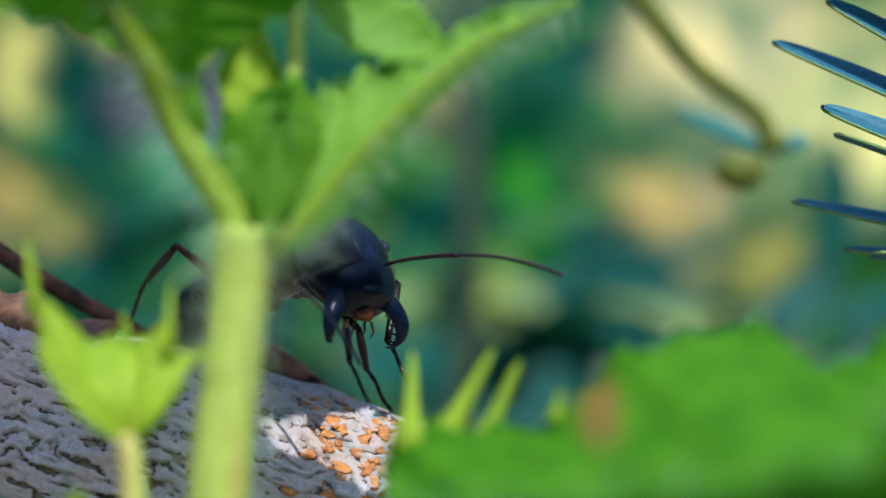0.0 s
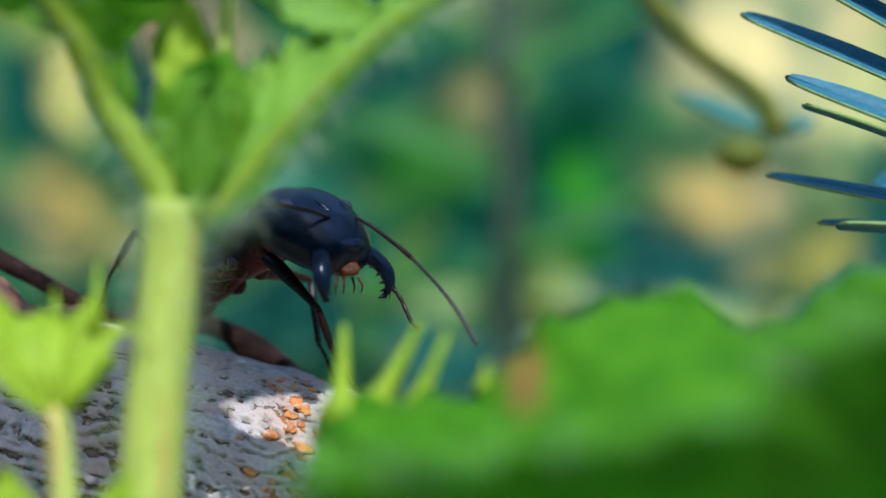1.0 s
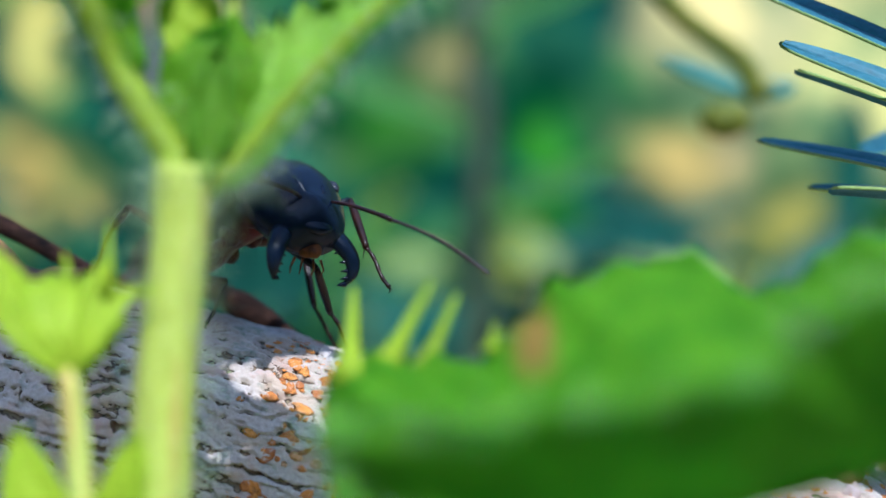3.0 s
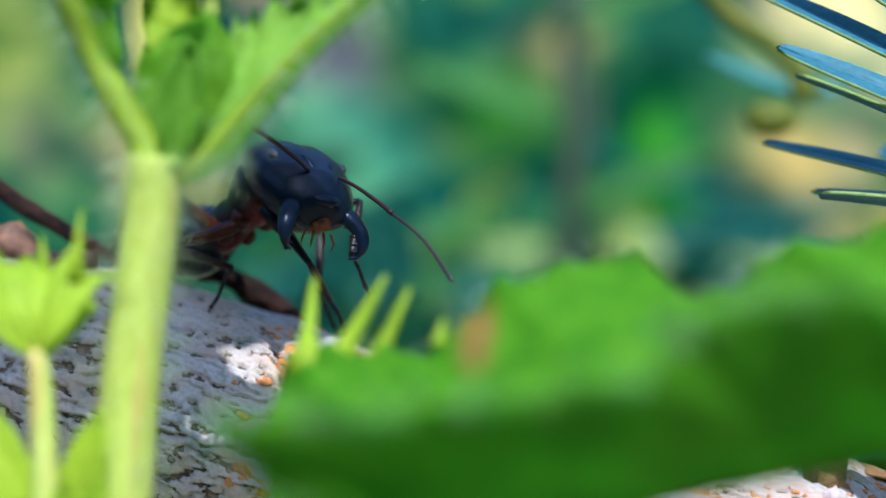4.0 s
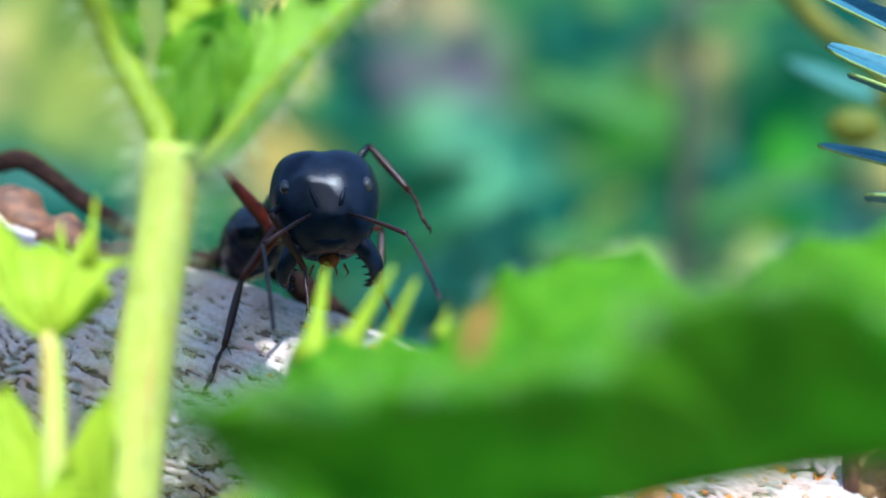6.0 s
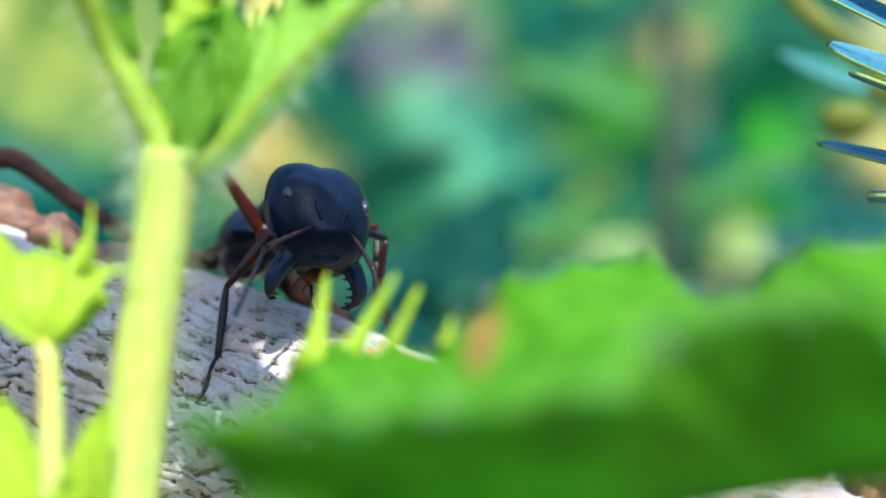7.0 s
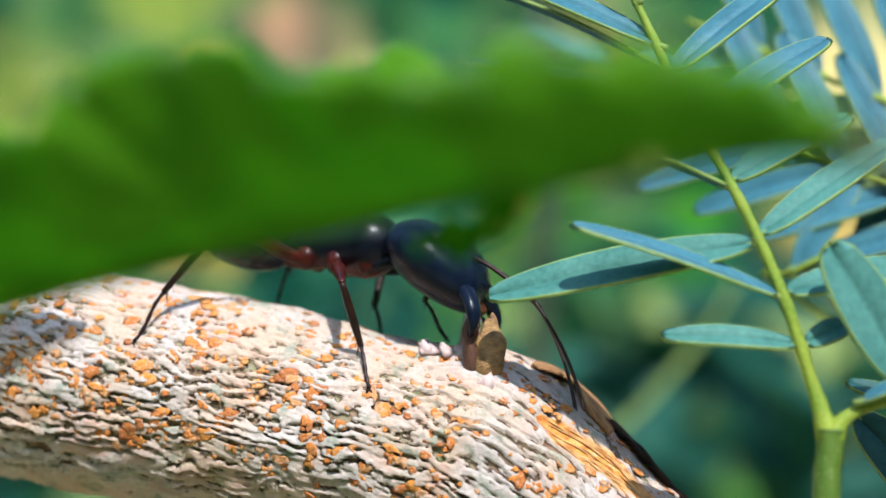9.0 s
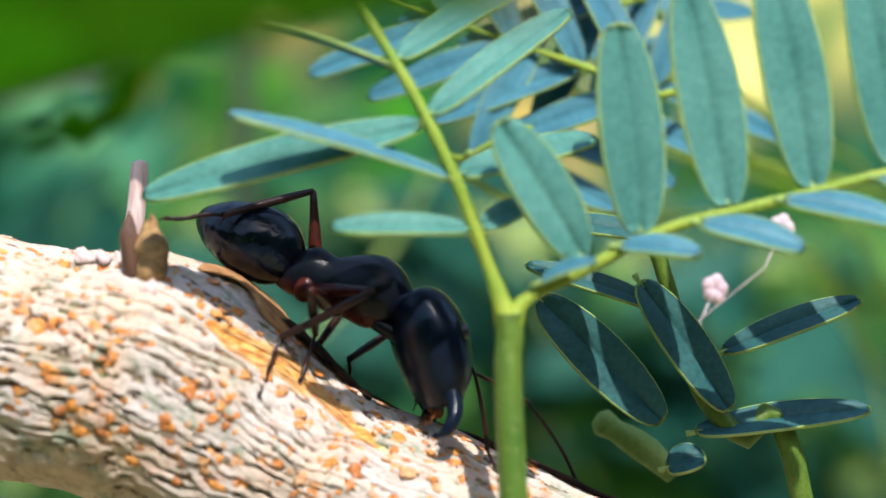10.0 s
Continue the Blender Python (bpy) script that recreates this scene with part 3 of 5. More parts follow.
# ---- folded leaf in front ----
def build_near_leaf():
    root = empty("folded_leaf")
    mid = curve_points([(-12.20, -21.60, -0.75), (-11.50, -20.60, -0.10), (-10.20, -20.10, 0.65), (-8.80, -20.00, 1.10), (-5.40, -20.00, 1.93), (-3.00, -20.10, 2.40), (-0.60, -20.40, 2.78), (2.00, -21.20, 3.18), (5.00, -22.90, 3.32), (7.00, -24.00, 3.42), (9.20, -25.50, 3.28), (10.95, -26.60, 2.76)], 90)
    near = curve_points([(-12.3, -21.9, -0.7), (-13.5, -22.6, 0.8), (-14.9, -23.4, 2.3), (-15.6, -24.0, 3.4), (-13.49, -24.0, 3.51), (-10.5, -24.0, 3.78), (-6.96, -24.0, 4.17), (-5.86, -24.0, 5.33), (-3.76, -24.0, 5.95), (-0.99, -24.0, 5.33), (1.74, -24.0, 4.89), (3.29, -24.19, 5.44), (5.63, -24.83, 5.16), (8.45, -25.65, 4.58), (9.74, -26.06, 3.78), (10.92, -26.45, 2.85)], 90)
    far = curve_points([(-12.4, -24.9, -0.5), (-15.5, -19, 1.2), (-16.6, -13.5, 3.6), (-16.3, -12.5, 4.7), (-15, -12.3, 5.2), (-12.8, -13.2, 4.8), (-11, -13.5, 6.2), (-9.8, -13.5, 7.0), (-7.2, -13.5, 7.45), (-5.9, -13.7, 6.7), (-4.9, -14, 6.25),
                        (-3.6, -14, 7.1), (-2.4, -14.5, 7.65), (0.0, -15.6, 8.0), (0.55, -16.2, 6.6), (2, -19, 5.1), (6, -22.5, 4.9), (9, -25, 3.9), (10.9, -26.3, 2.85)], 90)
    for i in range(90):
        # every row shares one place along the leaf
        ripple = 0.16 * math.sin(i * 1.15) + 0.1 * math.sin(i * 2.7 + 1)
        fade = min(1, (89 - i) / 12, i / 8)
        near[i, 2] += (0.36 + ripple) * fade
        far[i, 2] += (0.16 * math.sin(i * 1.4 + 0.5) + 0.08 * math.sin(i * 3.1)) * fade
    for name, edge, bulge, cols in (("near_half", near, (0, -0.5, 0.1), 9), ("far_half", far, (0, 0.3, 0.25), 15)):
        bm = bmesh.new()
        grid = []
        for i in range(90):
            row = []
            for k in range(cols):
                s = k / (cols - 1)
                p = Vector(mid[i]).lerp(Vector(edge[i]), s) + Vector(bulge) * math.sin(math.pi * s) * min(1, (89 - i) / 20)
                vein = (i * 0.21 + s * 1.1) % 1.0
                p.z += (0.14 * s * math.sin(i * 0.75 + s * 2.5) - 0.24 * math.exp(-((vein - 0.5) / 0.12) ** 2) * s * (1.2 - s)) * min(1, (89 - i) / 12)
                row.append(p)
            grid.append(row)
        sheet(bm, grid, 0.14)
        part(name, bm, MAT_LEAF_NEAR, root)
    bm = bmesh.new()
    tube(bm, [Vector(p) + Vector((0, 0, -0.05)) for p in mid[::3]], list(np.linspace(0.2, 0.07, 30)), 8)
    part("midrib", bm, MAT_LEAF_NEAR, root)
    bm = bmesh.new()
    tube(bm, curve_points([(-10.5, -25.8, 0.35), (-12.2, -25.2, -0.55), (-13.8, -24.4, -2.6), (-15.5, -23.5, -8), (-17, -22, -40), (-17, -22, -150)], 30), list(np.linspace(0.22, 0.8, 30)), 8)
    part("leaf_stalk", bm, MAT_SHOOT, root)
    bm = bmesh.new()
    hairs_on(bm, [Vector(p) for p in near[4:]], [0.06] * 86, 700, 0.55, 31)
    hairs_on(bm, [Vector(p) for p in far[6:]], [0.06] * 84, 600, 0.5, 32)
    tagged(part("hair", bm, MAT_HAIR, root), "fine pale hairs on the leaf edges", kind="stuff")
    for base, tip, r in (((-15.9, -12.4, 4.9), (-15.8, -11.6, 7.1), 0.34), ((-14.9, -12.4, 4.9), (-13.6, -12.5, 7.1), 0.34), ((-13.9, -12.6, 4.7), (-12.9, -12.7, 6.75), 0.30), ((-12.0, -13.4, 5.3), (-11.9, -13.3, 5.9), 0.18)):
        bm = bmesh.new()
        b, t = Vector(base), Vector(tip)
        tube(bm, [b - (t - b) * 0.25, b, b.lerp(t, 0.35), b.lerp(t, 0.75), t], [r * 1.9, r * 1.2, r * 0.62, r * 0.4, 0.05], 7)
        part("bristle", bm, MAT_SPROUT, root, "pale green pointed bristle")
    return tagged(root, "large folded green leaf with ragged edge and brown spot", "leaf")


near_leaf = build_near_leaf()


def build_curled_leaf():
    """The small withered leaf that hangs below the folded leaf."""
    root = empty("curled_leaf")
    mid = curve_points([(4.6, -21.5, 4.6), (3.7, -19, 3.7), (2.7, -18, 2.8), (1.6, -18, 2.45), (0.6, -17.8, 2.7)], 18)
    bm = bmesh.new()
    grid = []
    for i, p in enumerate(mid):
        s = i / 17
        w = 1.0 * math.sin(math.pi * (0.12 + 0.85 * s)) ** 0.7
        wob = 0.25 * math.sin(i * 1.5)
        grid.append([Vector(p) + Vector((0.15 * k, -0.3 * k * k, 0.55 * w * k + 0.35 * w * k * k + wob * abs(k))) for k in (-1, -0.5, 0, 0.5, 1)])
    sheet(bm, grid, 0.12)
    part("blade", bm, MAT_LEAF_NEAR, root)
    bm = bmesh.new()
    tube(bm, [Vector((6.5, -24, 3.4)), Vector(mid[0]), *[Vector(p) for p in mid[3::4]]], [0.2, 0.2, 0.16, 0.14, 0.1, 0.08][:2 + len(mid[3::4])], 6)
    part("midrib", bm, MAT_STEM, root)
    tagged(root, "small curled dark green leaf hanging beneath the folded leaf", "leaf")


build_curled_leaf()


# ---- hairy plant ----
def toothed_leaf(base, tip, width, normal, teeth, sag, half=(-1, 1), n=41, cup=0.1, jag=0.26, power=0.75):
    cols = [half[0] + (half[1] - half[0]) * k / 10 for k in range(11)]
    grid = leaf_points(base, tip, width, normal, n, cup, power, cols, sag)
    d = (Vector(tip) - Vector(base)).normalized()
    nn = Vector(normal)
    nn = (nn - d * nn.dot(d)).normalized()
    for i, row in enumerate(grid):
        saw = (i * teeth / n) % 1.0
        mid = row[min(range(11), key=lambda k: abs(cols[k]))].copy()
        for k in range(11):
            row[k] += (row[k] - mid) * jag * (saw - 0.4) * abs(cols[k]) ** 4
            row[k] += nn * (0.05 * width * math.sin(i * 0.55) * abs(cols[k]) ** 2 + 0.015 * width * math.sin(i * 1.3 + cols[k] * 5))
    return grid


def build_hairy_plant():
    root = empty("hairy_plant", (0, 0, 0))
    stem = curve_points([(-22.2, -12.5, -150, 1.1), (-22.0, -12.3, -40, 1.0), (-21.6, -12.1, -6, 0.92), (-21.2, -12, 3, 0.86), (-20.6, -12, 8, 0.80), (-20.35, -12, 10.6, 0.86)], 60)
    bm = bmesh.new()
    tube(bm, stem[:, :3], stem[:, 3], 16)
    st = part("stem", bm, MAT_STEM, root, "pale green hairy stem")
    bm = bmesh.new()
    low = [k for k in range(60) if stem[k, 2] > -8]
    hairs_on(bm, stem[low, :3], stem[low, 3], 600, 0.95, 3)
    tagged(part("hair", bm, MAT_HAIR, st), "fine white plant hairs", kind="stuff")
    # left side shoot, which runs on as the rib of its leaf
    left = curve_points([(-20.45, -12, 9.9, 0.78), (-20.7, -12, 10.96, 0.52), (-21.6, -12, 12.5, 0.46), (-22.35, -12, 14.0, 0.46), (-22.95, -12.8, 15.6, 0.42), (-23.7, -13.4, 17.2, 0.32), (-24.4, -14.1, 18.8, 0.2), (-25.1, -14.7, 20.3, 0.08)], 40)
    bm = bmesh.new()
    tube(bm, left[:, :3], left[:, 3], 12)
    sh = part("left_shoot", bm, MAT_SHOOT, root, "thick yellow-green leaf stalk")
    bm = bmesh.new()
    hairs_on(bm, left[:28, :3], left[:28, 3], 420, 0.9, 4)
    tagged(part("hair", bm, MAT_HAIR, sh), "fine white plant hairs", kind="stuff")
    rib = curve_points([(-21.56, -12.2, 13.29), (-22.26, -12.5, 14.75), (-22.64, -12.9, 15.47), (-22.93, -13.3, 16.17), (-23.14, -13.7, 16.85), (-23.52, -14.3, 17.78), (-23.96, -14.9, 18.68), (-24.45, -15.3, 19.48)], 50)
    sides = [curve_points(c, 50) for c in (
        [(-21.79, -12.2, 13.22), (-22.85, -12.5, 14.9), (-23.87, -12.9, 15.58), (-25.15, -13.3, 16.21), (-26.57, -13.7, 16.73), (-27.28, -14.3, 17.6), (-26.49, -14.9, 18.77), (-24.52, -15.3, 19.48)],
        [(-21.31, -12.2, 13.36), (-21.45, -12.5, 15.04), (-20.32, -12.9, 15.63), (-19.33, -13.3, 16.13), (-18.36, -13.7, 16.62), (-18.57, -14.3, 17.77), (-21.0, -14.9, 18.89), (-24.37, -15.3, 19.47)])]
    grid = []
    for i in range(50):
        row = []
        for k in range(-8, 9):
            q = abs(k) / 8
            p = Vector(rib[i]).lerp(Vector(sides[k > 0][i]), q)
            p.y += 0.3 * math.sin(math.pi * q) + 0.12 * math.sin(i * 0.9 + q * 4) * q
            p.z += 0.12 * math.sin(i * 1.25) * q ** 3
            row.append(p)
        grid.append(row)
    bm = bmesh.new()
    sheet(bm, grid, 0.16)
    part("leaf", bm, MAT_BROAD, root, "broad green leaf seen from below")
    # right leaf: a rib with a toothed blade above it and a narrow fold below
    rib = curve_points([(-19.7, -12, 9.9), (-18.83, -12.2, 10.6), (-17.6, -12.2, 12.0), (-15.9, -12.2, 13.7), (-14.05, -12.2, 15.25), (-12.4, -12.2, 16.1), (-11.0, -12.2, 16.6)], 60)
    upper = curve_points([(-19.3, -11.8, 10.6), (-18.9, -11.5, 11.99), (-18.6, -11.3, 13.73), (-18.08, -11.2, 14.51), (-17.27, -11.2, 15.03), (-16.31, -11.3, 15.22), (-15.35, -11.4, 15.37), (-14.38, -11.5, 16.09), (-13.41, -11.6, 16.52), (-12.4, -11.8, 16.7), (-10.95, -12.1, 16.68)], 60)
    lower = curve_points([(-19.6, -12.3, 9.8), (-18.3, -12.9, 10.2), (-16.9, -12.9, 11.75), (-15.5, -12.8, 13.4), (-13.85, -12.7, 14.85), (-12.4, -12.5, 15.85), (-11.0, -12.3, 16.55)], 60)
    rad = [0.36 * (1 - i / 62) + 0.08 for i in range(60)]
    bm = bmesh.new()
    tube(bm, [Vector(p) + Vector((0, -0.1, 0)) for p in rib], [r * 0.62 for r in rad], 10)
    sh = part("right_rib", bm, MAT_SHOOT, root, "thin yellow-green hairy rib")
    bm = bmesh.new()
    hairs_on(bm, [Vector(p) for p in lower], [0.05] * 60, 480, 0.85, 5)
    hairs_on(bm, [Vector(p) for p in rib], rad, 200, 0.6, 15)
    tagged(part("hair", bm, MAT_HAIR, sh), "fine white plant hairs", kind="stuff")
    for edge, cols, mat, text in ((upper, 11, MAT_LEAF_HAIRY, "toothed bright green leaf blade"), (lower, 5, MAT_YOUNG, "")):
        bm = bmesh.new()
        grid = []
        for i in range(60):
            saw = ((i * 0.23) % 1.0 - 0.5) * 0.34 * min(1, i / 12, (59 - i) / 6) if cols > 5 else 0.06 * math.sin(i * 1.1)
            row = []
            for k in range(cols):
                s = k / (cols - 1)
                p = Vector(rib[i]).lerp(Vector(edge[i]), s * (1 + saw * s ** 3))
                p.y += (0.35 * math.sin(math.pi * s) + 0.09 * math.sin(i * 0.8 - s * 3) * s) * (1 if cols > 5 else 0.4)
                row.append(p)
            grid.append(row)
        sheet(bm, grid, 0.13)
        part("leaf", bm, mat, root, text)
    bm = bmesh.new()
    sheet(bm, toothed_leaf((-14.6, -10.9, 15.3), (-18.4, -10.9, 17.3), 2.0, (0.2, -1, 0.1), 7, 0.3, jag=0.3), 0.14)
    part("leaf", bm, MAT_LEAF_HAIRY, root)
    # cupped leaf and pale bud leaf in the fork, and the young stem
    bm = bmesh.new()
    sheet(bm, toothed_leaf((-20.35, -11.8, 10.2), (-18.85, -11.5, 14.9), 3.0, (0.2, -1, 0.1), 5, 0.2, cup=-0.08), 0.14)
    part("leaf", bm, MAT_BROAD, root, "small cupped dark green leaf")
    bm = bmesh.new()
    sheet(bm, toothed_leaf((-19.75, -12.2, 10.2), (-19.25, -12.1, 13.9), 1.25, (0.2, -1, 0.2), 3, 0.2, cup=0.3, jag=0.1), 0.14)
    part("leaf", bm, MAT_YOUNG, root, "pale grey-green bud leaf")
    bm = bmesh.new()
    young = curve_points([(-19.5, -11.3, 10.3), (-19.3, -11, 11.5), (-19.14, -11, 13.16), (-18.94, -11, 15.6), (-18.8, -11, 19.1), (-18.6, -11, 24)], 20)
    tube(bm, young, list(np.linspace(0.3, 0.2, 20)), 10)
    sh = part("young_stem", bm, MAT_STEM, root)
    bm = bmesh.new()
    hairs_on(bm, [Vector(p) for p in young], [0.25] * 20, 200, 0.5, 16)
    tagged(part("hair", bm, MAT_HAIR, sh), "fine white plant hairs", kind="stuff")
    bm = bmesh.new()
    sheet(bm, toothed_leaf((-20.3, -10.5, 12.5), (-20.4, -10.3, 17.0), 1.7, (0.2, -1, 0.1), 5, 0.2), 0.14)
    part("leaf", bm, MAT_SPROUT, root, "pale blurred leaf")
    # an unseen whorl of leaves added above, which dapples the branch with shade
    bm = bmesh.new()
    tube(bm, curve_points([(-18.6, -11, 24), (-18.0, -12.4, 26.5), (-18.0, -16.2, 29), (-18.0, -19.0, 30)], 16), list(np.linspace(0.2, 0.12, 16)), 8)
    part("leaf_stalk", bm, MAT_STEM, root)
    for turn, length, w in ((8, 6.6, 2.8), (52, 5.6, 2.4), (100, 5.6, 2.8), (140, 8.0, 3.2), (166, 11.5, 3.6), (184, 13.0, 3.8), (206, 11.5, 3.6), (232, 7.6, 3.2), (268, 5.8, 2.6), (312, 6.4, 2.4)):
        a = radians(turn)
        tip = (-18.0 + length * math.cos(a), -19.0 + length * 0.86 * math.sin(a), 30.2 + length * 0.3 * math.sin(a))
        bm = bmesh.new()
        sheet(bm, toothed_leaf((-18.0, -19.0, 30), tip, w, (0, -0.4, 1), 9, 0.4, cup=0.08, jag=0.2), 0.16)
        part("leaf", bm, MAT_LEAF_HAIRY, root, "toothed green crown leaf, added out of view to shade the branch")
    return tagged(root, "bristly green plant with forked hairy stem and toothed leaves", "plant")


hairy_plant = build_hairy_plant()


def build_small_sprout():
    """The young shoot with horned leaves beside the hairy stem."""
    root = empty("young_sprout")
    bm = bmesh.new()
    tube(bm, curve_points([(-22.3, -15, -150), (-22.5, -15, -20), (-22.93, -13.49, -3.37), (-23.08, -13.49, 1.83), (-23.29, -13.49, 5.15)], 24), list(np.linspace(0.6, 0.3, 24)), 10)
    part("stalk", bm, MAT_STEM, root)
    rims = (curve_points([(-25.63, -13.70, 7.23), (-25.63, -13.28, 8.69), (-25.00, -13.07, 8.17), (-24.38, -12.87, 7.54), (-23.86, -12.76, 7.75), (-23.34, -12.76, 7.34), (-22.72, -12.97, 7.65), (-22.41, -13.07, 7.96), (-21.99, -13.18, 7.23), (-21.47, -13.39, 7.13)], 37),
            curve_points([(-25.00, -12.03, 6.40), (-24.48, -11.83, 7.44), (-23.86, -11.62, 6.92), (-23.24, -11.62, 7.75), (-22.61, -11.83, 7.02), (-22.09, -12.03, 6.30)], 37))
    for rim in rims:
        bm = bmesh.new()
        grid = []
        for i in range(12):
            s = i / 11
            row = []
            for k in range(37):
                p = Vector((-23.29, -13.49, 4.84)).lerp(Vector(rim[k]), s)
                fold = math.sin(math.pi * s)
                p += Vector((0, -0.5 * fold + 0.12 * math.sin(k * 0.9) * s, -0.35 * fold * abs(k - 18) / 18))
                row.append(p)
            grid.append(row)
        sheet(bm, grid, 0.12)
        part("leaf", bm, MAT_SPROUT, root)
    for base, tip in (((-25.84, -13.07, 8.37), (-26.04, -13.07, 10.35)), ((-22.30, -13.28, 7.02), (-22.15, -13.28, 9.05)), ((-21.99, -13.28, 7.02), (-20.85, -13.28, 7.23)), ((-23.55, -12.35, 7.23), (-23.65, -12.35, 8.37))):
        bm = bmesh.new()
        b, t = Vector(base), Vector(tip)
        tube(bm, [b, b.lerp(t, 0.4), t], [0.3, 0.15, 0.03], 6)
        part("horn", bm, MAT_SPROUT, root, "pointed pale green horn")
    tagged(root, "young bright green sprout with horned leaves", "plant")
    # low leaves at its foot
    for base, tip, w, nrm in (((-23.4, -13, -4), (-24.9, -13, 3.6), 2.2, (0.3, -1, 0.3)), ((-22.4, -12.6, -2), (-21.5, -13.4, 3.4), 1.9, (-0.3, -1, 0.4)), ((-21.6, -14.5, -5), (-21.9, -15.2, 1.6), 2.6, (0.2, -1, 0.3)),
                              ((-17.2, -17, -2.5), (-16.2, -17.3, 1.2), 2.2, (0.1, -0.8, 0.6)), ((-14.2, -17, -3), (-12.9, -17.2, 0.3), 1.8, (0.1, -0.8, 0.6)), ((-19.8, -16, -5), (-20.5, -17, 1.3), 2.3, (0.2, -0.8, 0.6))):
        plant = empty("low_sprig")
        bm = bmesh.new()
        sheet(bm, toothed_leaf(base, tip, w, nrm, 5, 0.3, n=25), 0.14)
        part("leaf", bm, MAT_SPROUT, plant)
        bm = bmesh.new()
        b = Vector(base)
        tube(bm, [(b.x, b.y, -150), (b.x, b.y, -30), b, b.lerp(Vector(tip), 0.3)], [0.35, 0.3, 0.22, 0.1], 8)
        part("stalk", bm, MAT_STEM, plant)
        tagged(plant, "low bright green sprig beside the hairy stem", "plant", "sprigs at the stem")


build_small_sprout()


# ---- pinnate plant ----
def leaflet(parent, base, tip, width, normal, power=0.34, cup=0.06, sag=0.2, mat=None):
    bm = bmesh.new()
    cols = (-1, -0.94, -0.6, -0.1, 0, 0.1, 0.6, 0.94, 1)
    grid = leaf_points(base, tip, width, normal, 15, cup, power, cols, sag)
    nn = Vector(normal).normalized()
    for row in grid[1:-1]:
        row[4] -= nn * 0.045 * width
        for k in (2, 6):
            row[k] += nn * 0.03 * width
    sheet(bm, grid, 0.12, 0, 1)
    d = (Vector(tip) - Vector(base)).normalized()
    tube(bm, [Vector(base) - d * 0.35, Vector(base) + d * 0.25], [0.13, 0.09], 6, mat=1)
    return part("leaflet", bm, [mat or MAT_LEAFLET, MAT_RIM], parent)


def rachis(parent, ctrl, r0, r1, name="leaf_stalk", n=30):
    """A leaf stalk, swollen at its foot."""
    pts = curve_points(ctrl, n)
    bm = bmesh.new()
    rad = [r0 * 0.55 + (r1 - r0 * 0.55) * i / (n - 1) + r0 * 0.5 * math.exp(-(i / (n * 0.07)) ** 2) + 0.03 * (i % 4 == 0) for i in range(n)]
    tube(bm, pts, rad, 10, wob=0.06)
    return part(name, bm, MAT_RACHIS, parent, "jointed olive green leaf stalk")


def dotted_material():
    m, nt, b, out = nodes_of("dotted_stem")
    dots = node(nt, "ShaderNodeTexVoronoi", Scale=5.5)
    nt.links.new(coords(nt), dots.inputs["Vector"])
    base = ramp_of(nt, noise_of(nt, coords(nt, (1, 1, 0.3)), 0.9), [(0.3, (0.045, 0.105, 0.010)), (0.7, (0.10, 0.165, 0.018))])
    nt.links.new(mix_of(nt, ramp_of(nt, dots.outputs["Distance"], [(0.16, (0.8, 0.8, 0.8)), (0.3, (0, 0, 0))]), base, (0.22, 0.28, 0.08)), b.inputs["Base Color"])
    b.inputs["Roughness"].default_value = 0.45
    bump_of(nt, b, dots.outputs["Distance"], 0.4, 0.06)
    return m


MAT_DOTTED = dotted_material()


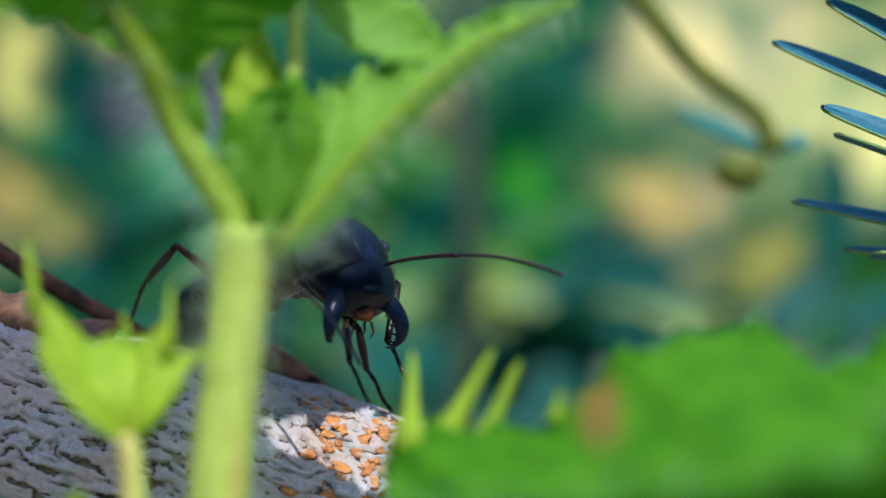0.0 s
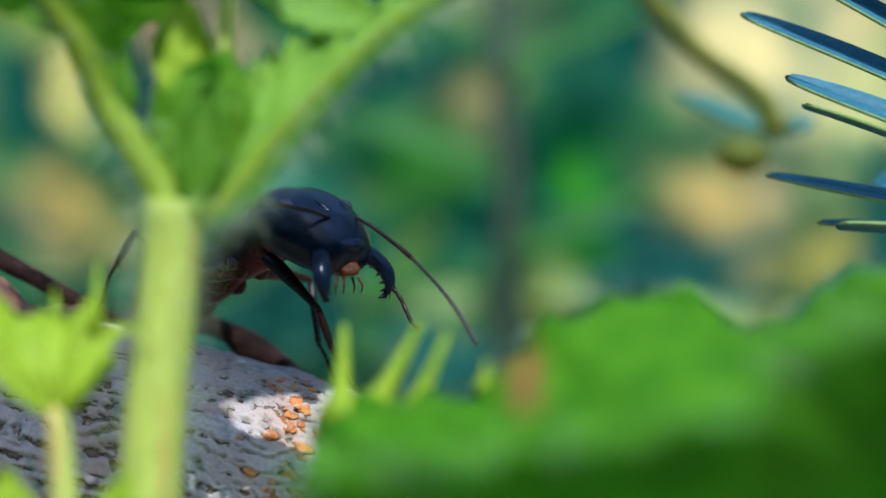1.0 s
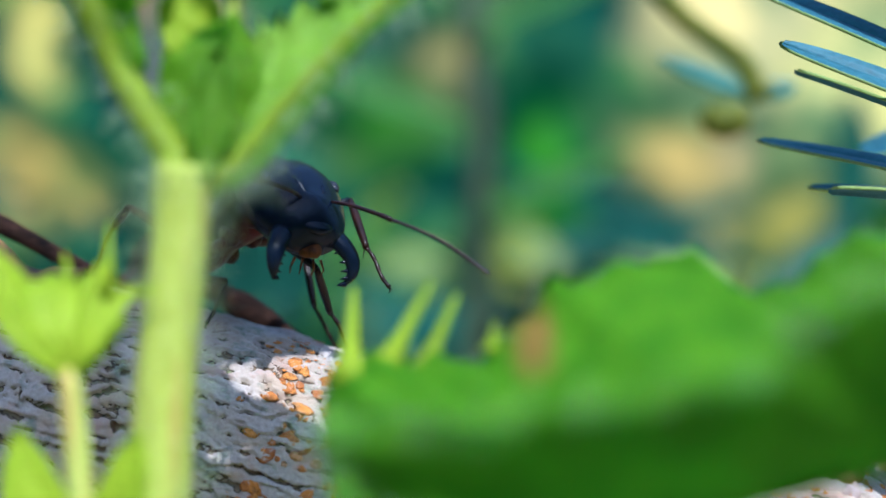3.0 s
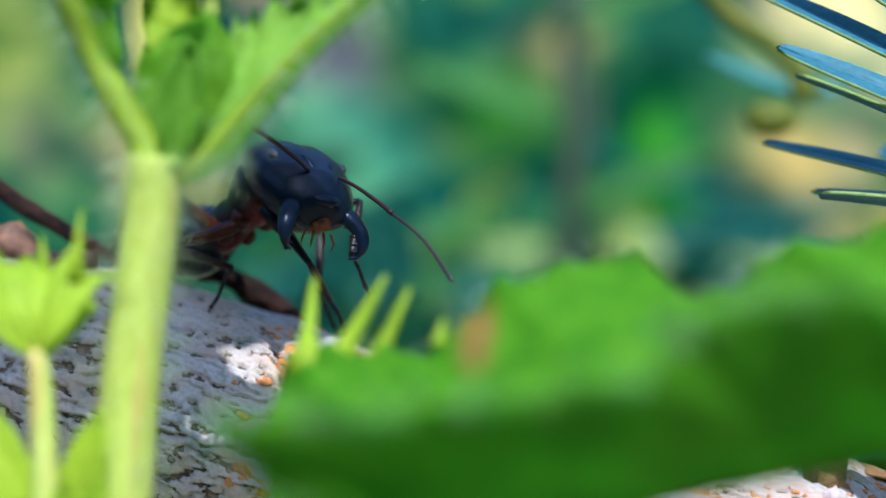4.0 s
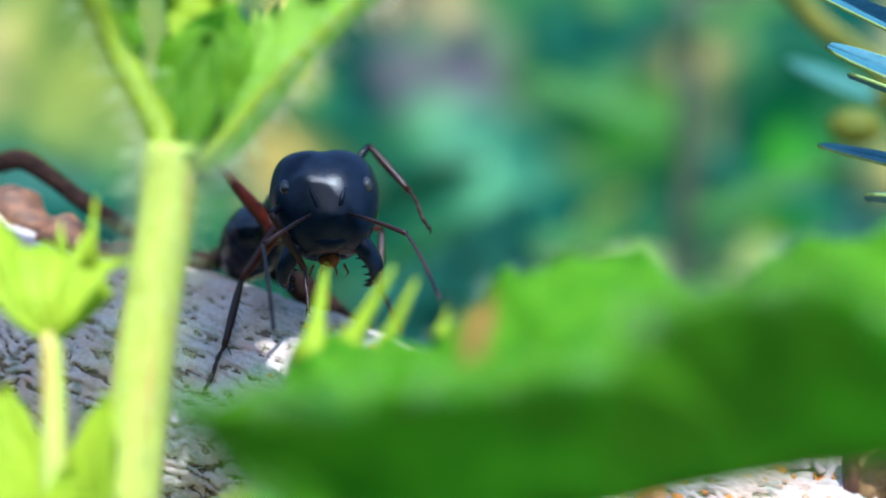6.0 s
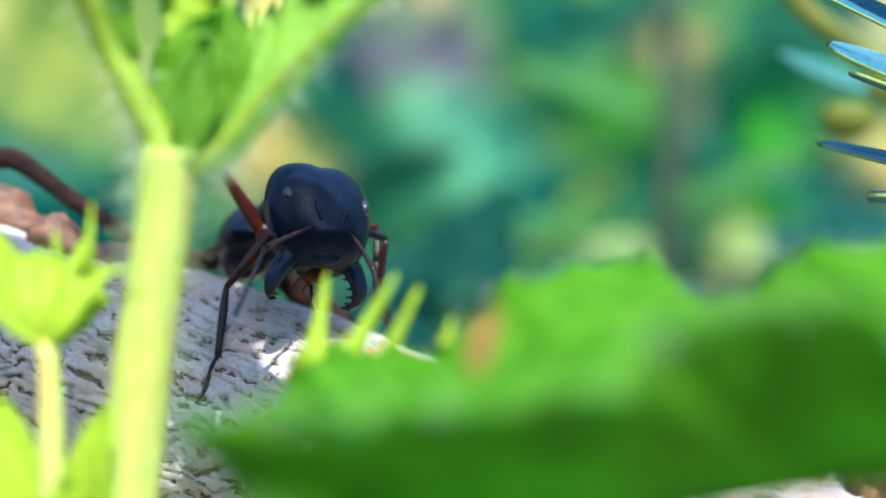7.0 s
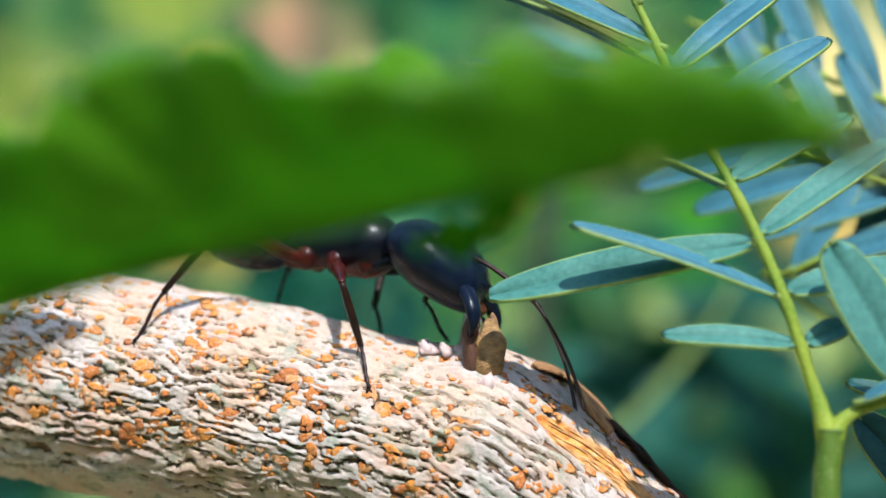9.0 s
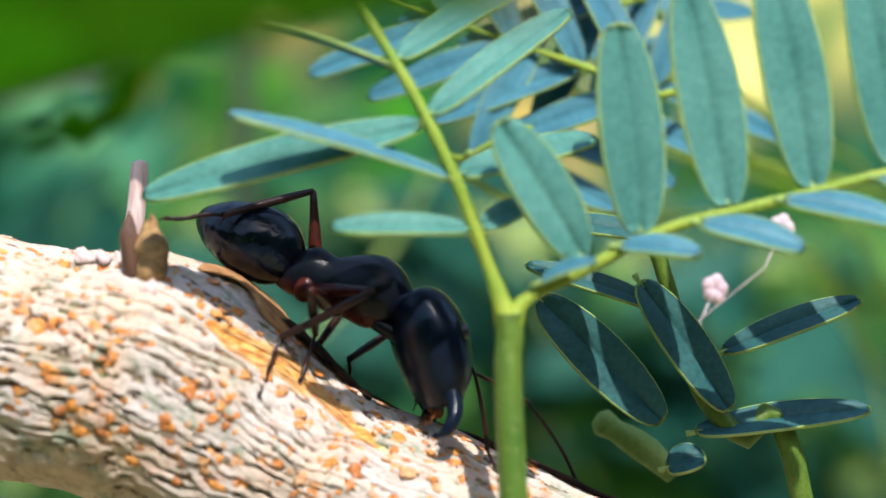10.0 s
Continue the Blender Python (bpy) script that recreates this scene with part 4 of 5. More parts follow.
def build_pinnate_plant():
    root = empty("pinnate_plant")
    bm = bmesh.new()
    pts = curve_points([(10.5, -1.5, -150, 0.6), (11.2, -2, -40, 0.52), (11.65, -2, -8, 0.47), (11.9, -2, -2.6, 0.47), (11.92, -2, -2.0, 0.5)], 40)
    tube(bm, pts[:, :3], pts[:, 3], 14, wob=0.05)
    part("stem", bm, MAT_DOTTED, root, "round green stem, finely dotted")
    # upright leaf
    a = rachis(root, [(11.9, -2, -2.3), (11.55, -2, -1.0), (11.02, -2, 0.84), (10.51, -2, 2.51), (9.74, -1.9, 4.48), (8.87, -1.7, 6.37), (7.74, -1.4, 8.5), (6.9, -1, 10.4), (5.7, -0.8, 13.2), (4.2, -0.4, 16.5), (2.4, 0, 20)], 0.42, 0.12, n=44)
    for base, tip, w, nrm in [
            ((10.9, -2, 0.80), (6.45, -2.6, 1.10), 1.0, (0.1, -0.75, 0.7)),
            ((10.3, -2.1, 2.45), (3.5, -3.4, 4.80), 1.35, (0.3, -0.42, 0.85)),
            ((9.6, -1.9, 4.25), (0.45, -1.2, 2.60), 1.75, (-0.1, -0.8, 0.65)),
            ((8.7, -1.7, 6.25), (3.5, -2.0, 8.0), 1.4, (0.3, -0.15, 1)),
            ((7.7, -1.4, 8.5), (0.05, 0.3, 10.2), 1.5, (0.2, 0.10, 1)),
            ((6.9, -1.0, 10.4), (-0.3, 3.3, 15.0), 1.08, (0.5, -0.12, 0.85)),
            ((6.5, -0.9, 11.5), (-1.2, 1.3, 15.7), 1.15, (0.3, -0.75, 0.5)),
            ((5.7, -0.8, 13.2), (-2.1, 4.9, 18.9), 1.22, (0.3, -0.75, 0.5)),
            ((4.8, -0.5, 15.2), (-0.4, 3.0, 20.0), 1.22, (0.3, -0.75, 0.5)),
            ((3.9, -0.3, 17.2), (-2.4, 4.0, 23.0), 1.22, (0.5, -0.4, 0.8)),
            ((7.4, -0.6, 9.3), (-1.2, 7.0, 12.9), 1.08, (0.3, -0.7, 0.6)),
            ((7.6, -0.8, 8.8), (0.6, 6.5, 10.9), 1.01, (0.3, -0.7, 0.6)),
            ((11.25, -1.8, 0.85), (12.7, -1.2, 1.5), 0.9, (0, -0.9, 0.4)),
            ((10.65, -1.9, 2.55), (15.4, 0.6, 3.7), 1.35, (-0.3, -0.8, 0.5)),
            ((9.85, -1.8, 4.55), (14.9, 0.5, 8.1), 1.35, (-0.4, -0.8, 0.4)),
            ((8.95, -1.6, 6.45), (13.2, 0.6, 9.0), 1.35, (-0.4, -0.8, 0.4)),
            ((7.85, -1.3, 8.6), (12.6, 1.4, 12.0), 1.5, (-0.5, -0.8, 0.3)),
            ((7.0, -0.9, 10.5), (11.6, 2.0, 14.6), 1.5, (-0.5, -0.8, 0.3)),
            ((5.9, -0.7, 13.2), (10.6, 2.6, 17.4), 1.6, (-0.5, -0.8, 0.3))]:
        # leaflets turned to the sky get the painted blue reflection
        leaflet(a, base, tip, w, nrm, mat=MAT_LEAFLET_SKY if tip[0] < base[0] and nrm[2] > 0.75 or tip[2] > 9 else None)
    # leaf that leans to the side
    b = rachis(root, [(11.95, -2, -2.3), (12.6, -2, -1.5), (14.5, -2, -0.72), (17.2, -2.2, 0.38), (20.2, -2.4, 0.93), (24.7, -2.6, 1.72), (30, -3, 2.4), (36, -3, 2.6)], 0.42, 0.13, n=36)
    for base, tip, w, nrm in [
            ((14.4, -2, -0.35), (11.95, -2.8, 4.1), 2.0, (0.2, -1, 0.2)),
            ((16.3, -2.1, 0.3), (16.0, -2.6, 7.0), 2.15, (0.15, -1, 0.1)),
            ((19.15, -2.3, 0.95), (18.3, -2.5, 8.0), 2.15, (0.1, -1, 0.1)),
            ((21.9, -2.4, 1.35), (21.0, -2.7, 8.8), 2.2, (0.1, -1, 0.1)),
            ((24.6, -2.5, 1.9), (23.9, -2.8, 9.2), 2.2, (0.1, -1, 0.1)),
            ((27.6, -2.7, 2.2), (27.2, -2.8, 9.6), 2.2, (0.1, -1, 0.1)),
            ((13.0, -2.4, -1.05), (14.7, -3.1, -0.55), 0.75, (-0.2, -0.6, 0.8)),
            ((15.6, -2.3, -0.1), (18.0, -3.2, -0.55), 1.1, (0.1, -0.7, 0.8)),
            ((18.2, -2.5, 0.45), (21.2, -3.4, -0.65), 1.5, (0.2, -0.7, 0.8)),
            ((20.9, -2.6, 1.0), (24.5, -3.6, -0.1), 1.5, (0.2, -0.7, 0.8)),
            ((23.9, -2.7, 1.5), (27.6, -3.6, 0.5), 1.5, (0.2, -0.7, 0.8))]:
        leaflet(b, base, tip, w, nrm, 0.33, mat=MAT_LEAFLET_SKY if nrm[2] > 0.5 else None)
    return tagged(root, "blue-green pinnate plant with oblong leaflets on a forked stem", "plant")


# shade of the leaves in front, painted in as darker stem and leaflet colours
MAT_STEM_SHADED = leaf_material("stem_shaded", (0.06, 0.12, 0.015), (0.13, 0.20, 0.03), 0.15, 0.45, 0.8)
MAT_LEAFLET_SHADED = leaf_material("leaflet_shaded", (0.016, 0.07, 0.075), (0.045, 0.14, 0.13), 0.18, 0.5, 0.5)


def build_back_plant():
    root = empty("pinnate_plant")
    bm = bmesh.new()
    tube(bm, curve_points([(26, 5, -150), (24, 4, -40), (22.4, 4, -9), (20.4, 4, -7), (19.0, 4, -5), (18.1, 4, -1), (17.6, 4, 1)], 30), list(np.linspace(0.5, 0.26, 30)), 10)
    st = part("stem", bm, MAT_STEM_SHADED, root)
    for base, tip, w, nrm in [
            ((13.5, 4.0, -1.5), (17.6, 4.0, -6.2), 2.0, (0.12, -1, 0.15)), ((17.1, 3.4, -1.2), (19.9, 3.3, -5.9), 1.7, (0.2, -1, 0.1)), ((20.0, 4.0, -3.9), (25.0, 3.6, -2.4), 1.2, (-0.2, -0.7, 0.6)),
            ((18.8, 4.0, -6.7), (25.0, 3.5, -6.3), 1.4, (0, -0.7, 0.8)), ((17.7, 4.0, -7.9), (19.0, 3.7, -7.6), 1.4, (0, -0.7, 0.8)), ((17.9, 4.0, -2.2), (13.2, 4.5, -0.3), 1.1, (0, -0.7, 0.8)),
            ((17.7, 4.0, 0.4), (14.2, 5.0, 1.2), 1.2, (0, -0.7, 0.8))]:
        leaflet(st, base, tip, w, nrm, mat=MAT_LEAFLET_SHADED)
    bm = bmesh.new()
    tube(bm, curve_points([(18.5, 7.6, -8.6), (17.6, 7.5, -7.6), (16.4, 7.5, -6.7), (15.7, 7.5, -6.2)], 10), [0.35, 0.42, 0.5, 0.55, 0.55, 0.5, 0.42, 0.5, 0.55, 0.3], 8)
    part("pod", bm, MAT_RIM, root, "small yellow-green pod")
    for c in ((20.95, 9, -1.6), (23.8, 9, 0.6)):
        bm = bmesh.new()
        for k in range(5):
            a = k * 1.26
            blob(bm, (c[0] + 0.25 * math.cos(a), c[1], c[2] + 0.3 * math.sin(a)), (0.28, 0.2, 0.32), 8, 6, 0.2)
        tube(bm, [(c[0], c[1], c[2]), (c[0] - 0.8, c[1], c[2] - 1.5), (19.0, 8.2, -3.5)], [0.05, 0.03, 0.03], 6)
        part("blossom", bm, MAT_PETAL, root, "tiny pale pink blossom")
    tagged(root, "pinnate plant with shade painted into its dark leaflets, a pod and pink blossoms", "plant")
    # blurred leaves further back
    for ox, oy, oz, yaw, n in ((12, 11, 4.5, 0.1, 8), (17, 15, 9, 0.6, 8), (19, 10, 6.5, 2.85, 8), (18, 11, 10.5, 2.8, 8)):
        p = empty("pinnate_spray", (0, 0, 0))
        d = Vector((math.cos(yaw), 0.25, math.sin(yaw) * 0.8 + 0.25)).normalized()
        s = Vector((ox, oy, oz))
        stalk = rachis(p, [(ox + 40, oy + 60, -150), (ox + 34, oy + 55, -14), s - d * 2 + Vector((4, 9, -1)), s, s + d * 6, s + d * 12], 0.4, 0.1, n=24)
        up = Vector((-d.z, -0.1, d.x)) if d.x > 0 else Vector((d.z, -0.1, -d.x))
        for k in range(n):
            b_ = s + d * (k // 2 * 2.8)
            way = (up * (1 if k % 2 else -1) + d * 1.15).normalized()
            leaflet(stalk, b_, b_ + way * 6.6, 1.5, (0.1, -0.8, 0.5), mat=MAT_LEAFLET_SKY)
        tagged(p, "blurred blue-green pinnate spray", "plant", "pinnate sprays")


MAT_PETAL = leaf_material("petal_pink", (0.75, 0.5, 0.62), (0.85, 0.7, 0.78), 0.4, 0.5)
build_pinnate_plant()
build_back_plant()


# ---- things on the branch ----
def build_stub():
    root = empty("twig_stub")
    bm = bmesh.new()
    tube(bm, curve_points([(-1.15, 5.2, -0.9), (-1.2, 5.2, 0.5), (-0.86, 5.2, 2.4), (-0.6, 5.2, 4.2), (-0.56, 5.2, 4.55)], 14), [0.6, 0.55, 0.5, 0.44, 0.40, 0.38, 0.36, 0.35, 0.34, 0.33, 0.32, 0.29, 0.2, 0.05], 10, wob=0.08)
    part("broken_twig", bm, MAT_PALE, root, "pale pinkish broken twig")
    # rolled dry bracts: centre, radius, first and last angle, height
    for cx, cy, r, a0, a1, high, seed in ((-0.28, 0.85, 0.34, -210, -50, 2.35, 1), (0.22, 0.75, 0.44, -150, 40, 2.1, 2), (0.25, 1.1, 0.42, -60, 95, 1.8, 3)):
        bm = bmesh.new()
        grid = []
        for i in range(22):
            s = i / 21
            row = []
            for k in range(13):
                q = k / 12
                ang = radians(a0 + (a1 - a0) * q)
                top = high * (1 + 0.10 * noise.noise(Vector((q * 3.2, seed * 4.1, 0.5))) - 0.12 * abs(q - 0.5))
                z = -0.35 + (top + 0.35) * s
                rr = r * (0.85 + 0.35 * math.sin(math.pi * min(1, s * 1.15)) + 0.10 * math.sin(z * 7 + 2 * noise.noise(Vector((q * 2, z, seed)))) * (seed == 2) + 0.28 * noise.noise(Vector((q * 3, z * 0.9, seed))) - 0.75 * max(0, (s - 0.62) / 0.38) ** 2)
                row.append(Vector((cx + rr * math.cos(ang) + 0.10 * z * (0.6 if seed == 2 else -0.2), cy + rr * math.sin(ang), z)))
            grid.append(row)
        sheet(bm, grid, 0.09)
        part("bract", bm, MAT_BRACT_TAN if seed == 2 else MAT_BRACT_DARK, root, "swollen wrinkled tan bract" if seed == 2 else "rolled dark brown bract")
    bm = bmesh.new()
    blob(bm, (0.1, 1.05, -0.35), (0.95, 0.85, 0.40), 20, 12, 0.9)
    part("collar", bm, MAT_PALE, root)
    bm = bmesh.new()
    rnd = random.Random(12)
    for _ in range(16):
        x = rnd.uniform(-2.3, -0.9)
        foot = Vector((x, rnd.uniform(1.4, 2.6), 0.68 - 0.1 * (x + 1.6)))
        tip = foot + Vector((rnd.uniform(-0.45, 0.3), rnd.uniform(-0.2, 0.2), rnd.uniform(0.25, 0.62)))
        r = rnd.uniform(0.14, 0.24)
        tube(bm, [foot, foot.lerp(tip, 0.5), tip], [r * 1.3, r, 0.04], 6, 0.7, 0.5)
    part("torn_bark", bm, MAT_PALE, root, "ragged pale pink torn bark")
    tagged(root, "broken twig stub with dry brown bracts on the branch", "twig stub")


def build_flap():
    """Dark peeled bark along the upper back edge, with a pale lip; its dark strips also paint in the shadow band."""
    root = empty("bark_flap")
    for mat, turn0, turn1, lift, x0, x1, seed in ((MAT_CHAR_AND_SHADE, -0.6, 0.24, 0.42, 1.2, 5.4, 1), (MAT_CHAR_AND_SHADE, -0.5, 0.06, 0.22, 5.0, 17, 4), (MAT_LIP, -0.3, 0.36, 0.5, -0.2, 2.0, 2)):
        bm = bmesh.new()
        grid = []
        for i in range(30):
            x = x0 + (x1 - x0) * i / 29
            row = []
            for k in range(6):
                ed = 0.12 * noise.noise(Vector((x * 1.6, k * 0.7, seed)))
                turn = turn0 + (turn1 - turn0) * k / 5 + ed
                p, n = on_branch(x, turn, float(bark_swell(np.array(x), np.array(turn))) + 0.12)
                row.append(p + n * (lift * max(0.0, math.sin(math.pi * (i + 0.5) / 30)) ** 0.5 * (0.6 + 0.4 * noise.noise(Vector((x, k * 0.5, seed + 3))))))
            grid.append(row)
        sheet(bm, grid, 0.15)
        part("bark_strip", bm, mat, root)
    tagged(root, "dark peeling bark strip, also painting in the shadow band along the branch edge", "bark strip")
    wound = empty("bark_wound")
    rnd = random.Random(5)
    for k in range(34):
        x0, across, long = rnd.uniform(0.4, 3.6), rnd.uniform(-0.85, 0.85), rnd.uniform(1.2, 2.9)
        bm = bmesh.new()
        line = []
        for i in range(9):
            x = x0 + long * i / 8
            middle, half = wound_line(x)
            turn = float(middle + half * across + 0.012 * math.sin(i + k))
            p, n = on_branch(x, turn, float(bark_swell(np.array(x), np.array(turn))) + 0.03 + 0.03 * math.sin(i * 1.3 + k))
            line.append(p)
        r = rnd.uniform(0.03, 0.075)
        tube(bm, line, [0.015, r * 0.7, r, r, r * 0.8, r, r * 0.8, r * 0.5, 0.015], 7, 0.6, 0.4)
        part("fibre", bm, MAT_WOUND, wound)
    tagged(wound, "long torn wound of orange bare wood in the bark", "bark wound")


def build_dead_twig():
    root = empty("dead_twig")
    bm = bmesh.new()
    tube(bm, curve_points([(-42, 7, 12.6), (-36, 6.5, 12.4), (-33.9, 6.2, 12.5), (-31.5, 6, 11.0), (-29.2, 6, 9.6), (-27, 6.2, 8.3)], 26), list(np.linspace(0.5, 0.3, 26)), 9, wob=0.3)
    part("stick", bm, MAT_CHAR_AND_SHADE, root, "dark crooked dead stick")
    bm = bmesh.new()
    tube(bm, curve_points([(-37, 5, 11.5), (-34.5, 4.5, 10.6), (-32.5, 4.2, 9.6), (-30.5, 4.0, 8.7), (-28, 4.2, 7.6)], 20), [0.9 + 0.3 * math.sin(i * 1.1) for i in range(20)], 9, wob=0.5)
    part("husk", bm, MAT_DEAD, root, "shrivelled reddish brown husk")
    bm = bmesh.new()
    tube(bm, curve_points([(-27, 7, 8), (-25, 7.5, 8.4), (-22.5, 8, 7.5), (-19.5, 8, 5.2), (-18.5, 7.5, 3.8)], 16), [0.5 + 0.12 * math.sin(i * 1.7) for i in range(16)], 9, wob=0.4)
    part("stick", bm, MAT_CHAR_AND_SHADE, root)
    tagged(root, "dark reddish brown dead twig lying along the branch", "dead twig")


def build_pale_twig():
    bm = bmesh.new()
    tube(bm, curve_points([(-30, 95, -60), (-7, 90, -13.5), (5.3, 90, 0.7), (10.1, 90, 6.4), (13, 88, 11)], 16), list(np.linspace(0.42, 0.3, 16)), 8, wob=0.2)
    tagged(part("dry_twig", bm, MAT_RIM), "pale dry twig behind the branch", "twig")


build_stub()
build_flap()
build_dead_twig()
build_pale_twig()


# ---- ant ----
def lathe(bm, rows, seg=18, mat=0):
    """A closed body from rows of x, half width, half height, lift."""
    rings = []
    for x, w, h, z in rows:
        rings.append([bm.verts.new((x, w * math.cos(2 * math.pi * k / seg), z + h * math.sin(2 * math.pi * k / seg))) for k in range(seg)])
    for a, b in zip(rings, rings[1:]):
        for k in range(seg):
            bm.faces.new((a[k], a[(k + 1) % seg], b[(k + 1) % seg], b[k])).material_index = mat
    for ring in (rings[0], rings[-1]):
        bm.faces.new(ring).material_index = mat
    return rings


def smooth_rows(rows, n):
    return [tuple(max(v, 0.02) if 0 < i < 3 else v for i, v in enumerate(r)) for r in curve_points(rows, n)]


NECK = Vector((2.4, 0, 0.35))
WAIST = Vector((-2.05, 0, -0.4))
HIPS = [Vector((x, s * y, z)) for x, y, z in ((1.35, 0.5, -0.75), (0.1, 0.55, -0.85), (-1.2, 0.5, -0.8)) for s in (1, -1)]
FEMUR, TIBIA, TARSUS = (3.0, 3.1, 3.7), (2.5, 2.7, 3.6), (1.7, 1.8, 2.1)
SCAPE, WHIP = 2.9, 4.3
HEAD = 1.10


def grow(bm, k):
    bmesh.ops.scale(bm, vec=(k, k, k), verts=bm.verts)


def build_ant():
    ant = empty("ant")
    bm = bmesh.new()
    lathe(bm, smooth_rows([(-2.35, 0.18, 0.2, -0.5), (-2.0, 0.45, 0.5, -0.35), (-1.3, 0.6, 0.84, -0.08), (-0.6, 0.58, 0.74, -0.06), (-0.1, 0.66, 0.9, 0.02), (0.5, 0.84, 1.06, 0.1), (1.1, 0.95, 1.1, 0.12), (1.7, 0.75, 0.85, 0.12), (2.15, 0.32, 0.4, 0.15)], 30), 22)
    bmesh.ops.scale(bm, vec=(1.12, 1.18, 1.18), verts=bm.verts)
    thorax = part("thorax", bm, MAT_THORAX, ant, "black thorax, dark red beneath")
    for k, hip in enumerate(HIPS):
        bm = bmesh.new()
        out = Vector((0.1 * (1 - k // 2), 0.45 if hip.y > 0 else -0.45, -0.4))
        blob(bm, hip + Vector((0, 0, 0.2)), (0.42, 0.38, 0.5), 12, 8)
        part("coxa", bm, MAT_RED, ant, "dark red leg root")
    bm = bmesh.new()
    lathe(bm, smooth_rows([(-2.95, 0.2, 0.2, -0.5), (-2.75, 0.38, 0.55, -0.25), (-2.55, 0.4, 0.75, -0.15), (-2.35, 0.3, 0.4, -0.45), (-2.15, 0.2, 0.25, -0.5)], 12), 14)
    part("petiole", bm, MAT_RED, ant)
    # gaster hangs from the waist: its own origin there
    bm = bmesh.new()
    rows = smooth_rows([(0.05, 0.2, 0.2, 0), (-0.35, 0.85, 0.85, 0.15), (-1.1, 1.3, 1.35, 0.2), (-2.1, 1.45, 1.45, 0.15), (-3.1, 1.25, 1.2, 0.05), (-3.8, 0.9, 0.85, -0.05), (-4.3, 0.45, 0.42, -0.12), (-4.5, 0.08, 0.08, -0.16)], 50)
    grooved = []
    for x, w, h, z in rows:
        g = 1.0
        for s in (-1.25, -2.3, -3.2, -3.9):
            g -= 0.035 * math.exp(-((x - s) / 0.05) ** 2)
        grooved.append((x, w * g, h * g, z))
    lathe(bm, grooved, 26)
    grow(bm, 0.97)
    gaster = part("gaster", bm, MAT_GASTER, ant, "glossy black egg-shaped abdomen")
    # head: origin at the neck, x towards the jaws, z towards the brow
    bm = bmesh.new()
    rings = lathe(bm, smooth_rows([(-0.25, 0.35, 0.3, -0.05), (-0.1, 1.1, 0.68, 0.1), (0.4, 1.62, 1.0, 0.18), (1.2, 1.86, 1.18, 0.2), (2.0, 1.78, 1.14, 0.17), (2.8, 1.5, 0.95, 0.1), (3.3, 1.15, 0.68, 0.0), (3.5, 0.8, 0.42, -0.1)], 34), 34)
    for ring in rings:
        for v in ring:
            if v.co.x < 1.0:
                v.co.x -= 0.62 * (abs(v.co.y) / 1.8) ** 1.5 * (1 - v.co.x) * 0.5
            v.co.z -= 0.10 * math.exp(-(v.co.y / 0.25) ** 2) * (1 if v.co.z > 0.5 and v.co.x < 2.4 else 0)
            if v.co.z > 0.4:
                v.co.z += 0.12 * math.exp(-((v.co.x - 2.7) / 0.5) ** 2 - (v.co.y / 0.45) ** 2)
    grow(bm, HEAD)
    hd = part("head", bm, MAT_BLACK, ant, "broad heart-shaped black head")
    # clypeus shield, brow ridges and the small eyes of the crown
    bm = bmesh.new()
    blob(bm, (2.85, 0, 0.46), (0.75, 0.8, 0.3), 18, 12)
    grow(bm, HEAD)
    part("clypeus", bm, MAT_BLACK, hd)
    for s in (1, -1):
        bm = bmesh.new()
        tube(bm, curve_points([(2.75, s * 0.34, 0.9), (2.4, s * 0.36, 1.08), (2.0, s * 0.48, 1.24), (1.7, s * 0.6, 1.28)], 8), [0.05, 0.1, 0.12, 0.12, 0.11, 0.09, 0.06, 0.02], 6)
        blob(bm, (2.62, s * 0.66, 0.88), (0.17, 0.17, 0.14), 10, 6)
        grow(bm, HEAD)
        part("brow_ridge", bm, MAT_BLACK, hd)
        bm = bmesh.new()
        blob(bm, (1.42, s * 1.36, 0.93), (0.3, 0.2, 0.2), 16, 10)
        grow(bm, HEAD)
        part("eye", bm, MAT_EYE, hd, "small glossy eye")
        bm = bmesh.new()
        line = curve_points([(2.85, s * 0.85, 0.02), (3.3, s * 1.17, 0.0), (3.8, s * 1.5, -0.25), (4.12, s * 1.54, -0.65), (4.21, s * 1.35, -1.08)], 16)
        rad = [0.32, 0.35, 0.37, 0.37, 0.36, 0.35, 0.33, 0.31, 0.29, 0.27, 0.24, 0.21, 0.17, 0.13, 0.09, 0.03]
        tube(bm, line, rad, 12, 0.8)
        for k in range(5):
            i = 6 + 2 * k if k < 5 else 14
            p = Vector(line[min(i, 14)])
            tube(bm, [p, p + Vector((-0.02, -s * (rad[min(i, 14)] + 0.18), -0.10))], [0.12, 0.02], 6)
        grow(bm, HEAD)
        part("jaw", bm, MAT_BLACK, hd, "curved toothed black jaw")
    bm = bmesh.new()
    blob(bm, (3.40, 0, -0.34), (0.36, 0.28, 0.22), 16, 10, 1.2)
    grow(bm, HEAD)
    part("labium", bm, MAT_MOUTH, hd, "orange-brown mouthpart")
    for s in (0.5, -0.5, 0.2, -0.2):
        bm = bmesh.new()
        tube(bm, [(3.6, s, -0.55), (3.8, s * 1.3, -0.8), (3.85, s * 1.2, -1.02)], [0.05, 0.035, 0.015], 5)
        grow(bm, HEAD)
        part("palp", bm, MAT_MOUTH, hd)
    feelers = []
